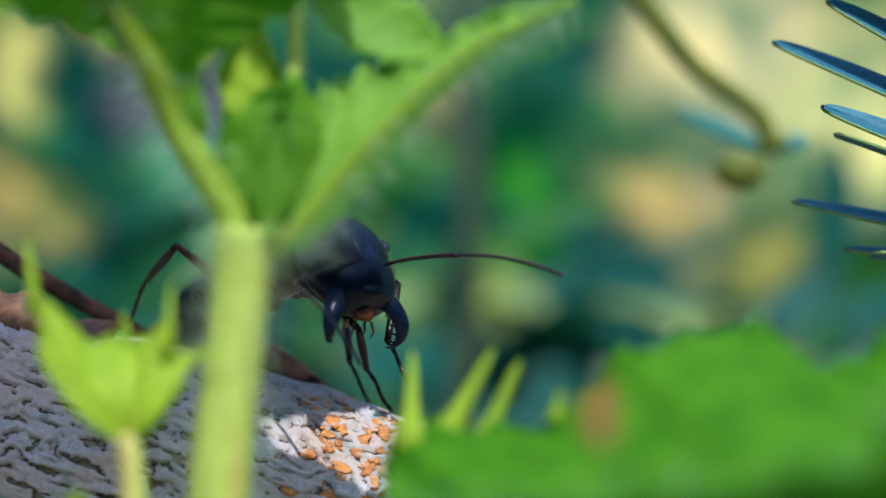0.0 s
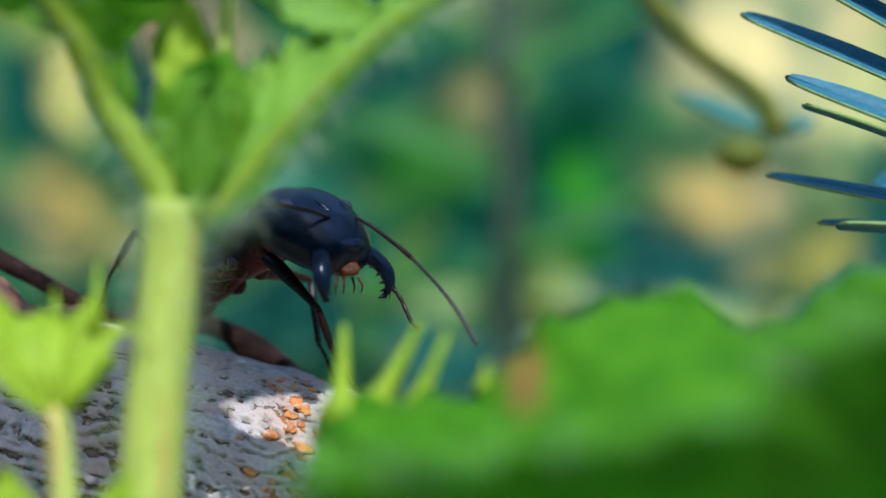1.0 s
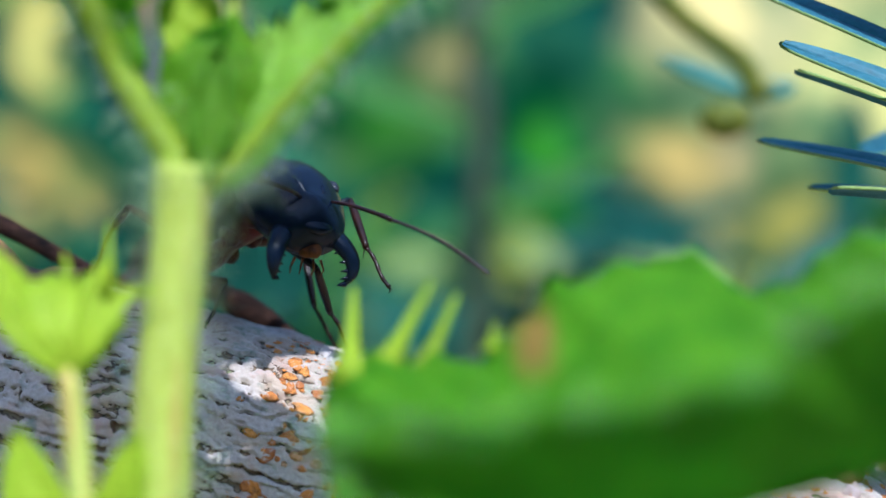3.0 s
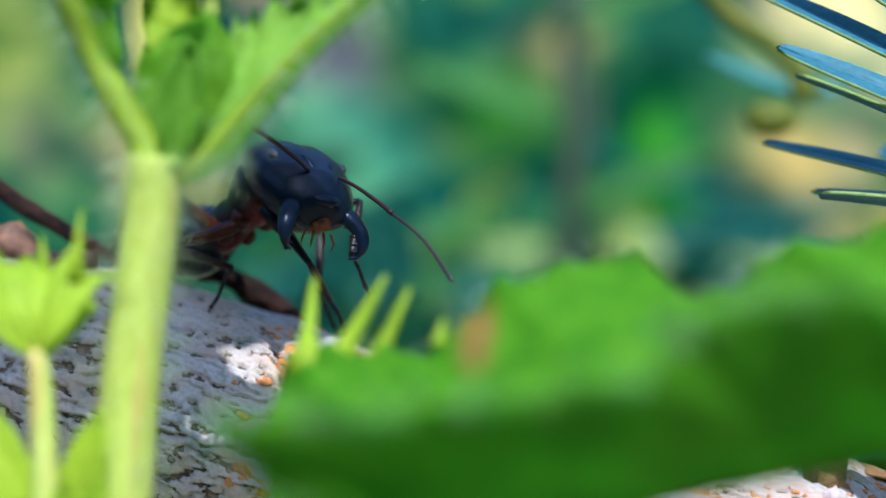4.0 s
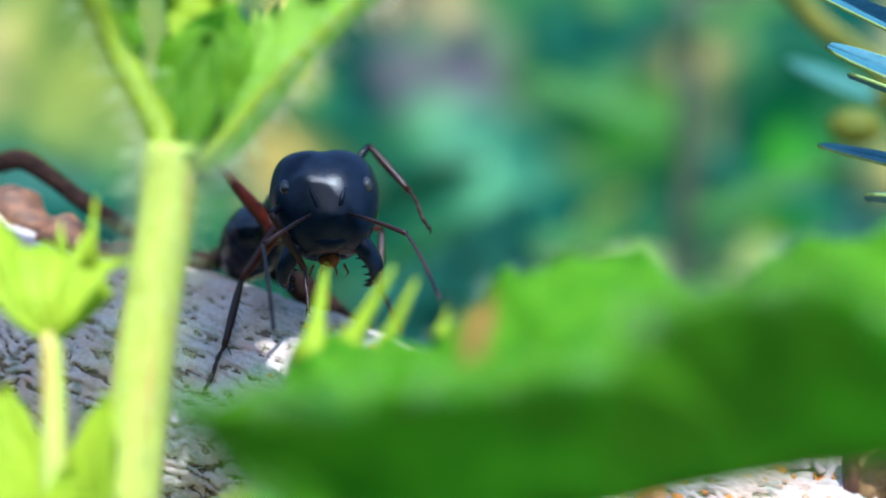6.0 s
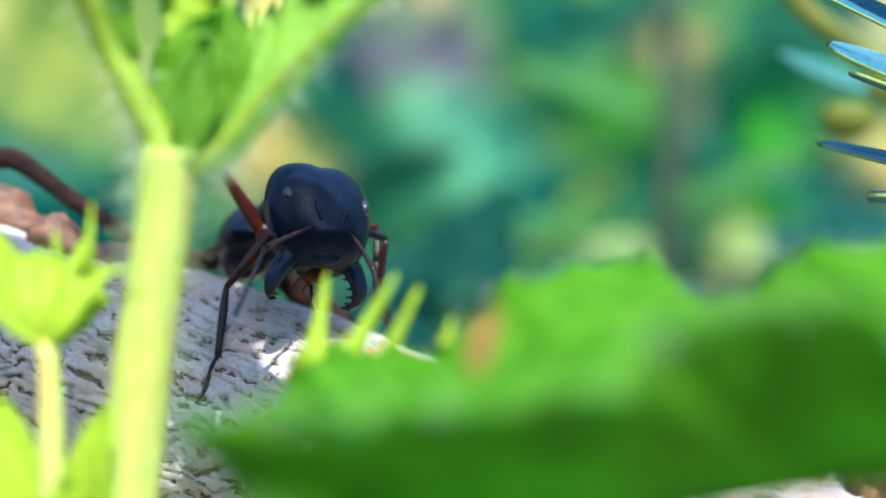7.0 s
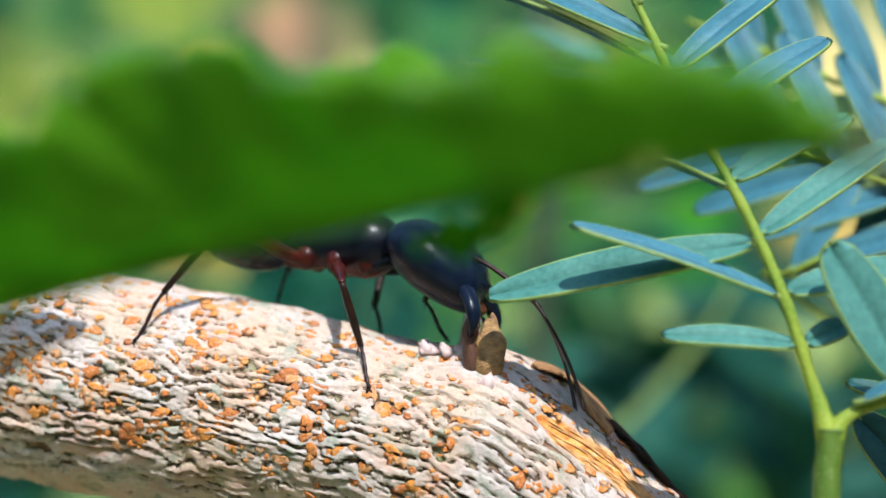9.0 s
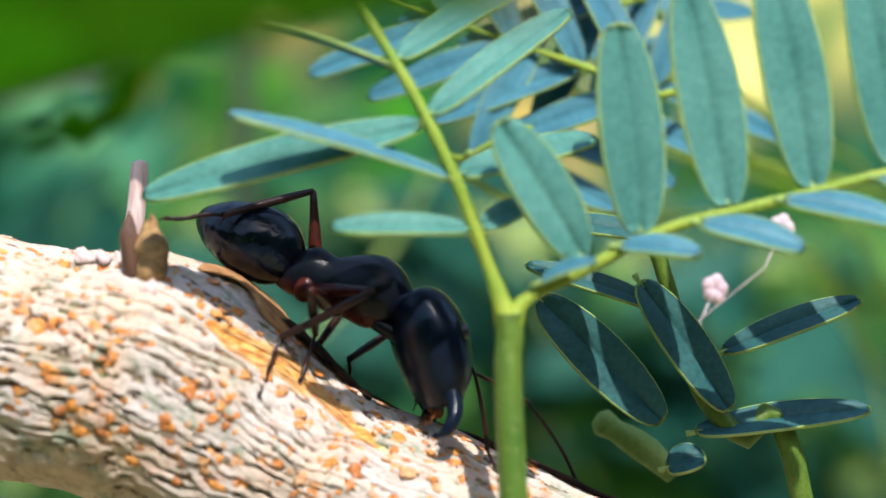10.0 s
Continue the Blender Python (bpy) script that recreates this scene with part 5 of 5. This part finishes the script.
    for s in (1, -1):
        bm = bmesh.new()
        tube(bm, curve_points([(0, 0, 0), (SCAPE * 0.3, 0, 0.08), (SCAPE * 0.75, 0, 0.06), (SCAPE, 0, 0)], 12), list(np.linspace(0.06, 0.1, 12)), 8)
        a = part("scape", bm, MAT_SHIN, hd, "thin black feeler base")
        bm = bmesh.new()
        pts, rad = [], []
        for k in range(34):
            u = k / 33
            pts.append((WHIP * u, 0, 0.35 * math.sin(u * math.pi) * 0.6))
            rad.append((0.066 + 0.016 * u) * (0.8 + 0.2 * abs(math.sin(u * math.pi * 11))) * (1 if k < 33 else 0.3))
        tube(bm, pts, rad, 8)
        f = part("whip", bm, MAT_WHIP, hd, "jointed reddish feeler whip")
        feelers.append((a, f))
    legs = []
    for k in range(6):
        j = k // 2
        bm = bmesh.new()
        L = FEMUR[j]
        tube(bm, curve_points([(0, 0, 0), (L * 0.25, 0, 0.07), (L * 0.6, 0, 0.06), (L, 0, 0)], 14), [0.17, 0.22, 0.26, 0.28, 0.29, 0.29, 0.28, 0.26, 0.24, 0.21, 0.18, 0.16, 0.14, 0.12], 10)
        fe = part("femur", bm, MAT_RED if j > 0 else MAT_THORAX, ant, "dark red thigh")
        bm = bmesh.new()
        L = TIBIA[j]
        tube(bm, [(L * i / 9, 0, 0) for i in range(10)], [0.11, 0.13, 0.15, 0.16, 0.16, 0.16, 0.15, 0.14, 0.13, 0.12], 9)
        for q in range(7):
            x = L * (0.3 + 0.1 * q)
            tube(bm, [(x, 0, -0.12), (x + 0.15, 0.03 * (q % 3 - 1), -0.34)], [0.018, 0.004], 3)
        tube(bm, [(L * 0.97, 0, -0.08), (L + 0.25, 0, -0.35)], [0.04, 0.008], 4)
        ti = part("tibia", bm, MAT_SHIN, ant, "thin dark shin with bristles")
        bm = bmesh.new()
        L = TARSUS[j]
        rad = [0.08 * (0.75 + 0.35 * abs(math.cos(i * math.pi / 4))) for i in range(17)]
        tube(bm, [(L * i / 16, 0, 0.05 * math.sin(i * 0.4)) for i in range(17)], rad, 7)
        for s in (1, -1):
            tube(bm, [(L, 0, 0), (L + 0.12, s * 0.08, 0.0), (L + 0.16, s * 0.12, -0.1)], [0.04, 0.03, 0.008], 4)
        ta = part("tarsus", bm, MAT_SHIN, ant, "jointed clawed foot")
        legs.append((fe, ti, ta))
    tagged(ant, "large black and dark red ant walking on the branch", "ant")
    return ant, gaster, hd, feelers, legs


def thorax_material():
    m, nt, b, out = nodes_of("ant_thorax")
    tc = nt.nodes.new("ShaderNodeTexCoord")
    sep = nt.nodes.new("ShaderNodeSeparateXYZ")
    nt.links.new(tc.outputs["Object"], sep.inputs[0])
    v = coords(nt)
    n = noise_of(nt, v, 1.5, 4)
    ma = node(nt, "ShaderNodeMath")
    ma.operation = "MULTIPLY_ADD"
    ma.inputs[1].default_value, ma.inputs[2].default_value = 420.0, 0.62
    nt.links.new(sep.outputs[2], ma.inputs[0])
    col = ramp_of(nt, ma.outputs[0], [(0.12, (0.10, 0.017, 0.010)), (0.42, (0.004, 0.005, 0.009))])
    nt.links.new(col, b.inputs["Base Color"])
    b.inputs["Roughness"].default_value = 0.28
    b.inputs["Specular IOR Level"].default_value = 0.2
    bump_of(nt, b, noise_of(nt, v, 7, 5), 0.25, 0.05)
    return m


MAT_THORAX = thorax_material()
MAT_EYE = plain_material("ant_eye", (0.014, 0.014, 0.018), (0.035, 0.034, 0.036), 0.12, 8, 0.1)
MAT_WHIP = plain_material("ant_whip", (0.010, 0.006, 0.006), (0.035, 0.014, 0.010), 0.45, 0.6, 0.2)
ant, gaster, ant_head, feelers, legs = build_ant()


# ---- lenticels on the bark ----
def lenticel_shape(rnd, k):
    """Points and faces of one corky lump."""
    bm = bmesh.new()
    bmesh.ops.create_uvsphere(bm, u_segments=9, v_segments=6, radius=1.0)
    size = Vector((rnd.uniform(0.22, 0.42), rnd.uniform(0.18, 0.30), 0.045))
    for v in bm.verts:
        v.co = Vector((v.co.x * size.x, v.co.y * size.y, v.co.z * size.z))
        v.co *= 1 + 1.3 * noise.noise(v.co * 7.5 + Vector((k * 3.1, k * 1.7, 0)))
        if v.co.z > 0.03:
            v.co.z -= 0.04 * (1 - min(1, v.co.xy.length / 0.17))
    bm.verts.index_update()
    shape = [v.co.copy() for v in bm.verts], [[v.index for v in f.verts] for f in bm.faces]
    bm.free()
    return shape


def build_lenticels():
    rnd = random.Random(9)
    shapes = [lenticel_shape(rnd, k) for k in range(14)]
    meshes = []
    for pts, faces in shapes:
        me = bpy.data.meshes.new("lenticel")
        me.from_pydata([p * MM for p in pts], [], faces)
        me.polygons.foreach_set("use_smooth", [True] * len(me.polygons))
        me.materials.append(MAT_LENTICEL)
        meshes.append(me)
    verts, faces, count = [], [], 0
    for c in range(1000):
        cx, ct = rnd.uniform(-21, 13), rnd.uniform(-0.3, 2.0)
        for _ in range(rnd.choice((1, 1, 1, 1, 1, 1, 2, 2, 4))):
            x, turn = cx + rnd.gauss(0, 0.45), ct + rnd.gauss(0, 0.07)
            middle, half = wound_line(x)
            if 0.4 < x < 6.5 and abs(turn - middle) < half * 1.2:
                continue
            p, n = on_branch(x, turn, 0.175 + float(bark_swell(np.array(x), np.array(turn))))
            t = slope_at(x)
            side = n.cross(t).normalized()
            t = side.cross(n)
            s = rnd.choice((0.25, 0.32, 0.4, 0.5, 0.62, 0.8)) * rnd.uniform(0.85, 1.2)
            m = Matrix.Translation(p) @ Matrix((t, side, n)).transposed().to_4x4() @ Matrix.Rotation(rnd.gauss(0, 0.5), 4, "Z") @ Matrix.Scale(s, 4)
            k = rnd.randrange(14)
            if count < 300 and s > 0.42 and -15 < x < 8 and 0 < turn < 1.7:
                ob = new("lenticel", meshes[k])
                ob.matrix_world = Matrix.Translation(m.translation * MM) @ m.to_3x3().to_4x4()
                ob.parent = branch
                count += 1
            else:
                first = len(verts)
                verts += [m @ q * MM for q in shapes[k][0]]
                faces += [[i + first for i in f] for f in shapes[k][1]]
    me = bpy.data.meshes.new("cork_speckle")
    me.from_pydata(verts, [], faces)
    me.polygons.foreach_set("use_smooth", [True] * len(me.polygons))
    me.materials.append(MAT_LENTICEL)
    rest = new("cork_speckle", me)
    rest.parent = branch
    tagged(rest, "small orange corky speckle on the bark", kind="stuff")


build_lenticels()


# ---- movement ----
# seconds; thorax x, y, z in millimetres; heading and pitch; heading and pitch of the head; pitch of the gaster; roll of the head
BODY = [
    (0, -21.23, 2.91, 10.44, -38, 21.11, -47.9, -45.08, -7.19, -6.92),
    (0.5, -21.31, 2.84, 10.45, -39.74, 19.54, -51.04, -36.35, -9.3, -18.54),
    (1, -21.29, 2.9, 10.48, -35.9, 23.08, -32.9, -30.91, -10, 4.7),
    (1.5, -21.07, 3.07, 10.36, -37.32, 32.84, -29.81, -21.77, -14, 25.39),
    (2, -21.15, 2.97, 10.36, -27.76, 32.34, -16.53, -30.49, -15.38, 23.46),
    (2.5, -21.39, 3.05, 10.49, -33.81, 28.65, -37.78, -35.59, -20.61, -5.55),
    (2.7, -21.72, 3.05, 10.3, -35.78, 26.31, -52.1, -42.32, -19.46, -7.42),
    (3.8, -21.08, 3.06, 10.21, -39.61, 24.41, -53.85, -37.36, -13.15, -8.91),
    (4, -21.24, 3.06, 10.49, -42.25, 24.07, -49.5, -32.76, -12, -8.71),
    (4.1, -21.43, 3, 10.67, -44.62, 23.64, -44.83, -31.46, -9.61, -0.3),
    (4.5, -21.41, 2.97, 10.95, -44.75, 23.91, -42.5, -35.93, -0.05, 33.32),
    (5, -21.02, 2.98, 10.28, -47.37, 18.18, -45.25, -33.89, -16.39, 34.39),
    (5.5, -21, 3.18, 10.68, -44.67, 21.13, -56.16, -66.85, 4.52, 21.62),
    (5.7, -21.11, 3.19, 10.65, -45.44, 20.69, -58.46, -65.26, 4.34, 17.16),
    (6.8, -21.36, 3.27, 10.3, -49.67, 15.26, -64.09, -60.5, 5.37, -7.38),
    (7, -21.27, 3.28, 10.17, -50.44, 12.82, -62.39, -60.91, 7.19, -11.84),
    (7.3, -20.75, 3.63, 9.7, -52.16, 2.92, -50.2, -63.42, 11.01, 9.47),
    (7.5, -20.61, 4.06, 9.26, -39.31, -2.68, -9.4, -55.09, 12.23, 23.67),
    (7.6, -19.97, 4, 8.97, -24, -3.52, -9.65, -53.11, 8.6, 18.63),
    (7.8, -18.1, 3.88, 8.69, -10, -5.2, -13.14, -40.15, 3.33, 8.55),
    (8, -16.13, 3.76, 8.11, -2, -6.88, -15.64, -26.19, -1.93, -1.53),
    (8.3, -11.86, 3.82, 6.66, -4, -10.67, -12.45, -33.83, -1.35, -1.07),
    (8.5, -9.41, 3.78, 5.94, -6, -10.2, -10.32, -40.6, -0.96, -0.76),
    (8.8, -7.73, 3.04, 5.19, -10, -6.98, -8.13, -36.24, -4.39, -0.31),
    (9, -5.58, 2.71, 4.96, -14, -7.51, -8, -36, -5, 0),
    (9.3, -2.04, 2.69, 4.67, -13, -11.32, -7.69, -36.49, -7.9, 4.01),
    (9.5, -0.09, 2.68, 3.75, -14.4, -15.53, -8.81, -38.15, -2.83, 6.68),
    (9.8, 4.16, 3.15, 1.2, -15.7, -22.22, -3.7, -61.41, -7.5, -6.52),
    (10, 6.67, 3.26, -0.57, -17.23, -25.34, -0.96, -75.58, -9.94, -15.32),
]
# seconds; heading and pitch of each feeler's base and whip, outer then inner
FEELERS = ([
    (0, -27, 3, -34, -13), (0.3, -56, -36, -68, -44), (0.5, -25, -20, -42, -29), (0.7, -40, -10, -17, -33), (0.9, -42, -7, -26, -50), (1, -33, -34, -41, -47),
    (1.2, -41, -2, -46, -21), (1.5, -36, -21, -31, -41), (1.8, -48, -25, 0, -40), (2, -51, 10, -35, -7), (2.2, -42, -7, -32, -33), (2.5, -47, -43, -72, -30),
    (2.7, -33, -12, -26, -22), (3.8, -47, -32, -39, -49), (4, -32, -30, -47, -36), (4.2, -36, 40, -37, 17), (4.5, -23, 32, 50, 20), (4.7, -43, 9, -32, -4), (5, -28, -5, -32, -21),
    (5.3, -30, -12, -55, -38), (5.5, -16, -14, -52, -34), (6.8, -46, -21, -70, -34), (7, -56, -30, -77, -24), (7.3, -36, -5, -70, -20), (7.5, -27, -4, -71, -9),
    (8, -20, 10, -10, -20), (8.7, -12, -15, -8, -55), (9, -10, -40, -5, -72), (9.3, 0, -72, 5, -66), (9.6, 10, -78, 8, -62), (10, 20, -30, 30, -60)], [
    (0, -137, -17, -42, -42), (0.5, -126, -23, -93, -50), (1, -122, 5, -245, 4), (1.5, -125, -10, -215, -35), (2, -120, -28, -171, -57), (2.5, -106, -6, -57, -28),
    (2.9, -110, 5, -110, -10), (3.6, -122, 20, -200, 8), (4, -126, 27, -240, 11), (4.5, -108, -5, -221, -9), (5, -130, -2, -227, 3), (5.5, -112, -29, -55, -49), (6.8, -112, -20, -80, -38),
    (7, -112, -18, -88, -34), (7.5, -96, -26, -75, -21), (8, -50, 6, -40, -20), (8.7, -22, -15, -14, -50), (9, -14, -36, 5, -66), (9.3, -10, -76, 2, -78), (9.6, 0, -84, 0, -76), (10, -12, -84, 8, -80)])


def turn_to(ahead, up=Vector((0, 0, 1))):
    """A turn whose x looks ahead and whose z leans up."""
    x = ahead.normalized()
    y = up.cross(x)
    y = y.normalized() if y.length > 1e-4 else Vector((0, 1, 0))
    return Matrix((x, y, x.cross(y))).transposed().to_4x4()


def heading(yaw, pitch):
    return Matrix.Rotation(radians(yaw), 4, "Z") @ Matrix.Rotation(radians(-pitch), 4, "Y")


def body_at(t):
    v = [np.interp(t, [r[0] for r in BODY], [r[k] for r in BODY]) for k in range(1, 10)]
    return v, Matrix.Translation(v[:3]) @ heading(v[3], v[4])


def bend(root, goal, a, b, pole):
    """The joint of two links from root towards goal, bent towards pole; also the reached end."""
    d = goal - root
    far = min(d.length, (a + b) * 0.985)
    d = d.normalized()
    end = root + d * far
    k = (a * a - b * b + far * far) / (2 * far)
    h = math.sqrt(max(0.0, a * a - k * k))
    p = pole - d * pole.dot(d)
    return root + d * k + p.normalized() * h, end


REST = [Vector((x, s * y, 0)) for x, y in ((4.0, 2.3), (0.9, 3.3), (-3.6, 3.3)) for s in (1, -1)]
# seconds and places of the feet; a foot keeps its hold, then steps
FEET = {
    0: [(0, -16.46, 1.5, 6.34), (0.5, -15.09, 1.5, 6.66), (1, -14.83, 1.5, 7.44), (1.5, -16.32, 1.0, 7.79), (2, -14.93, 1.0, 8.75), (2.5, -15.62, 1.0, 7.58), (4, -16.24, 1.5, 7.01),
        (4.5, -15.52, 1.0, 7.4), (5, -17.1, 1.5, 7.37), (5.5, -15.5, 3.0, 11.26), (5.8, -15.8, 3.2, 9.6), (6.6, -17.25, 4.5, 5.3), (7.2, -17.25, 4.5, 5.2)],
    1: [(0, -17.3, 3.4, 5.35), (4.1, -17.3, 3.4, 5.35), (4.5, -20.21, -0.5, 6.1), (5, -19.59, -1.5, 6.45), (5.5, -19.46, -1.0, 6.14), (7, -19.17, 0.0, 5.81), (7.5, -17.5, 1.0, 4.6),
        (7.75, -15.0, 1.2, 4.0), (8, -12.5, 1.0, 3.0), (8.25, -8.0, 1.0, 2.4), (8.5, -3.56, 1.56, 1.12), (8.75, -2.5, 1.5, 0.8), (9, -1.73, 3.5, 1.5), (9.25, 1.5, 2.5, 0.0), (9.5, 2.83, 3.28, -1.61), (9.75, 6.0, 3.5, -3.8), (10, 9.6, 4.6, -6.2)],
    2: [(0, -18.2, 5.5, 5.6), (4.2, -18.2, 5.5, 5.6), (4.5, -17.2, 4.6, 5.6), (7.2, -17.2, 4.6, 5.6)],
    3: [(0, -23.7, 0.78, 5.71), (1.6, -23.7, 0.78, 5.71), (2, -20.58, 1.48, 5.33), (2.2, -20.58, 1.48, 5.33), (2.6, -22.5, 2.4, 6.6), (4, -22.51, 2.49, 6.63), (4.4, -23.35, -0.42, 3.3), (7.5, -23.35, -0.42, 3.1),
        (7.75, -18.5, 0.5, 4.2), (8, -17.0, 0.5, 3.6), (8.25, -13.0, 0.3, 2.5), (8.5, -11.9, -0.08, 0.08), (8.75, -7.5, 0.2, 0.5), (9, -4.05, 0.15, -0.42), (9.25, -2.0, 0.8, -0.2), (9.5, 1.16, 1.65, -0.72), (9.7, 4.98, 1.52, -3.66), (10, 4.98, 1.52, -3.66)],
    4: [(0, -26.5, 7.0, 6.9), (7.2, -26.5, 7.0, 6.9), (7.5, -25, 6.5, 7.0), (7.75, -21, 6, 5.5), (8, -19, 6, 4.9), (8.25, -15.5, 6, 3.6), (8.5, -13, 6, 3.0), (8.75, -11, 5.5, 2.8), (9, -9, 5.5, 2.6), (9.25, -6, 5.5, 2.0),
        (9.5, -3, 5.5, 1.6), (9.75, -1.5, 5.5, 2.0), (10, 0.66, 1.8, 2.1)],
    5: [(0, -27.3, 4.7, 8.75), (7.4, -27.3, 4.7, 8.75), (7.75, -23.6, 1.5, 6.2), (8, -23.19, 0.37, 4.99), (8.25, -19.0, 0.3, 4.0), (8.5, -15.5, 0.0, 2.5), (8.75, -13.2, 0.2, 1.4), (9, -12.82, 0.26, 1.39), (9.25, -8.5, 0.3, 0.8),
        (9.5, -5.94, 0.38, 0.3), (9.6, -5.94, 0.38, 0.3), (9.8, -0.2, 1.0, 0.6), (10, 3.69, 0.55, -3.94)],
}


def foot_goal(k, t):
    """Where a foot stands: it keeps its hold while the body goes on, then steps."""
    rows = FEET[k]
    if t <= rows[-1][0]:
        i = max(n for n in range(len(rows)) if rows[n][0] <= t + 1e-6)
        a = rows[i]
        b = rows[min(i + 1, len(rows) - 1)]
        span = max(b[0] - a[0], 1e-6)
        s = min(1.0, max(0.0, ((t - a[0]) / span - 0.15) / 0.7))
        s = s * s * (3 - 2 * s)
        p, q = Vector(a[1:]), Vector(b[1:])
        lift = 0.8 * math.sin(math.pi * s) * min(1.0, (q - p).length / 3)
        return p.lerp(q, s) + Vector((0, 0, lift))

    def rest(time):
        _, m = body_at(time)
        trail = (5.0, 3.8, 1.0)[k // 2] * min(1.0, max(0.0, (time - 9.45) / 0.4))
        p = m @ (REST[k] - Vector((trail, 0, 0)))
        x, y = p.x, min(max(p.y, 0.6), 7.2)
        return Vector((x, y, top_of_branch(x, y) + 0.15))
    period, swing = 0.34, 0.35
    ph = (t / period + (0.0 if k in (0, 3, 4) else 0.5)) % 1.0
    mid = t - ph * period + period * (0.5 + swing / 2)
    here = rest(min(10, mid + period * 0.15))
    if ph < swing:
        before = rest(max(0, mid - period * 0.85))
        s = ph / swing
        s = s * s * (3 - 2 * s)
        p = before.lerp(here, s)
        p.z += 1.1 * math.sin(math.pi * s) * min(1, (here - before).length / 0.8)
        here = p
    last = Vector(rows[-1][1:])
    return last.lerp(here, min(1.0, (t - rows[-1][0]) / 0.3))


def motions():
    times = sorted({round(v, 2) for v in [i * 0.1 for i in range(101)]})
    rows, head_rows, gaster_rows = [], [], []
    leg_rows = [[[], [], []] for _ in range(6)]
    feel_rows = [[[], []] for _ in range(2)]
    metre = lambda m: Matrix.Translation(m.translation * MM) @ m.to_3x3().to_4x4()
    for t in times:
        v, m = body_at(t)
        sway = Matrix.Rotation(0.02 * math.sin(t * 5.1), 4, "Z")
        rows.append((t, metre(m)))
        inv = m.inverted()
        neck = m @ NECK
        hw = Matrix.Translation(neck) @ heading(v[5], v[6]) @ sway @ Matrix.Rotation(radians(v[8]), 4, "X")
        head_rows.append((t, metre(inv @ hw)))
        gaster_rows.append((t, metre(Matrix.Translation(WAIST + Vector((0.2, 0, 0.15))) @ heading(0, v[7]))))
        up = (m.to_3x3() @ Vector((0, 0, 1)))
        for k in range(6):
            j = k // 2
            hip = m @ HIPS[k]
            out = m.to_3x3() @ Vector(((0.5, 0.0, -0.5)[j], 1 if k % 2 == 0 else -1, 0))
            goal = foot_goal(k, t)
            back = (m @ Vector((0, 0, 0)) - goal)
            back.z = 0
            ankle = goal + back.normalized() * TARSUS[j] * 0.45 + Vector((0, 0, TARSUS[j] * 0.8))
            pole = up * 0.8 + out * 0.8
            if k == 3 and 4.2 < t < 7.7:
                pole = Vector((-1, -0.35, 0.25))
            elif k == 5 and t > 9.75:
                pole = Vector((1, -0.35, 0.35))
            elif k == 4 and t > 9.65:
                pole = Vector((1, 0.5, 1.2))
                ankle = goal + (hip - goal + Vector((0, 0, 3))).normalized() * TARSUS[j]
            knee, ankle = bend(hip, ankle, FEMUR[j], TIBIA[j], pole)
            toe = goal - ankle
            for n, (a, d) in enumerate(((hip, knee - hip), (knee, ankle - knee), (ankle, toe))):
                leg_rows[k][n].append((t, metre(inv @ Matrix.Translation(a) @ turn_to(d, out.cross(d) if n == 0 else up + out * 0.3))))
        hinv = hw.inverted()
        for s, side in enumerate((1, -1)):
            base = Vector((2.6, side * 0.62, 1.08)) * HEAD
            f = [np.interp(t, [r[0] for r in FEELERS[s]], [r[q] for r in FEELERS[s]]) for q in range(1, 5)]
            d1 = hinv.to_3x3() @ (heading(f[0], f[1]) @ Vector((1, 0, 0)))
            d2 = hinv.to_3x3() @ (heading(f[2], f[3]) @ Vector((1, 0, 0)))
            elbow = base + d1.normalized() * SCAPE
            feel_rows[s][0].append((t, metre(Matrix.Translation(base) @ turn_to(d1))))
            feel_rows[s][1].append((t, metre(Matrix.Translation(elbow) @ turn_to(d2))))
    walk(ant, rows)
    walk(ant_head, head_rows)
    walk(gaster, gaster_rows)
    for k in range(6):
        for n in range(3):
            walk(legs[k][n], leg_rows[k][n])
    for s in range(2):
        for n in range(2):
            walk(feelers[s][n], feel_rows[s][n])


motions()
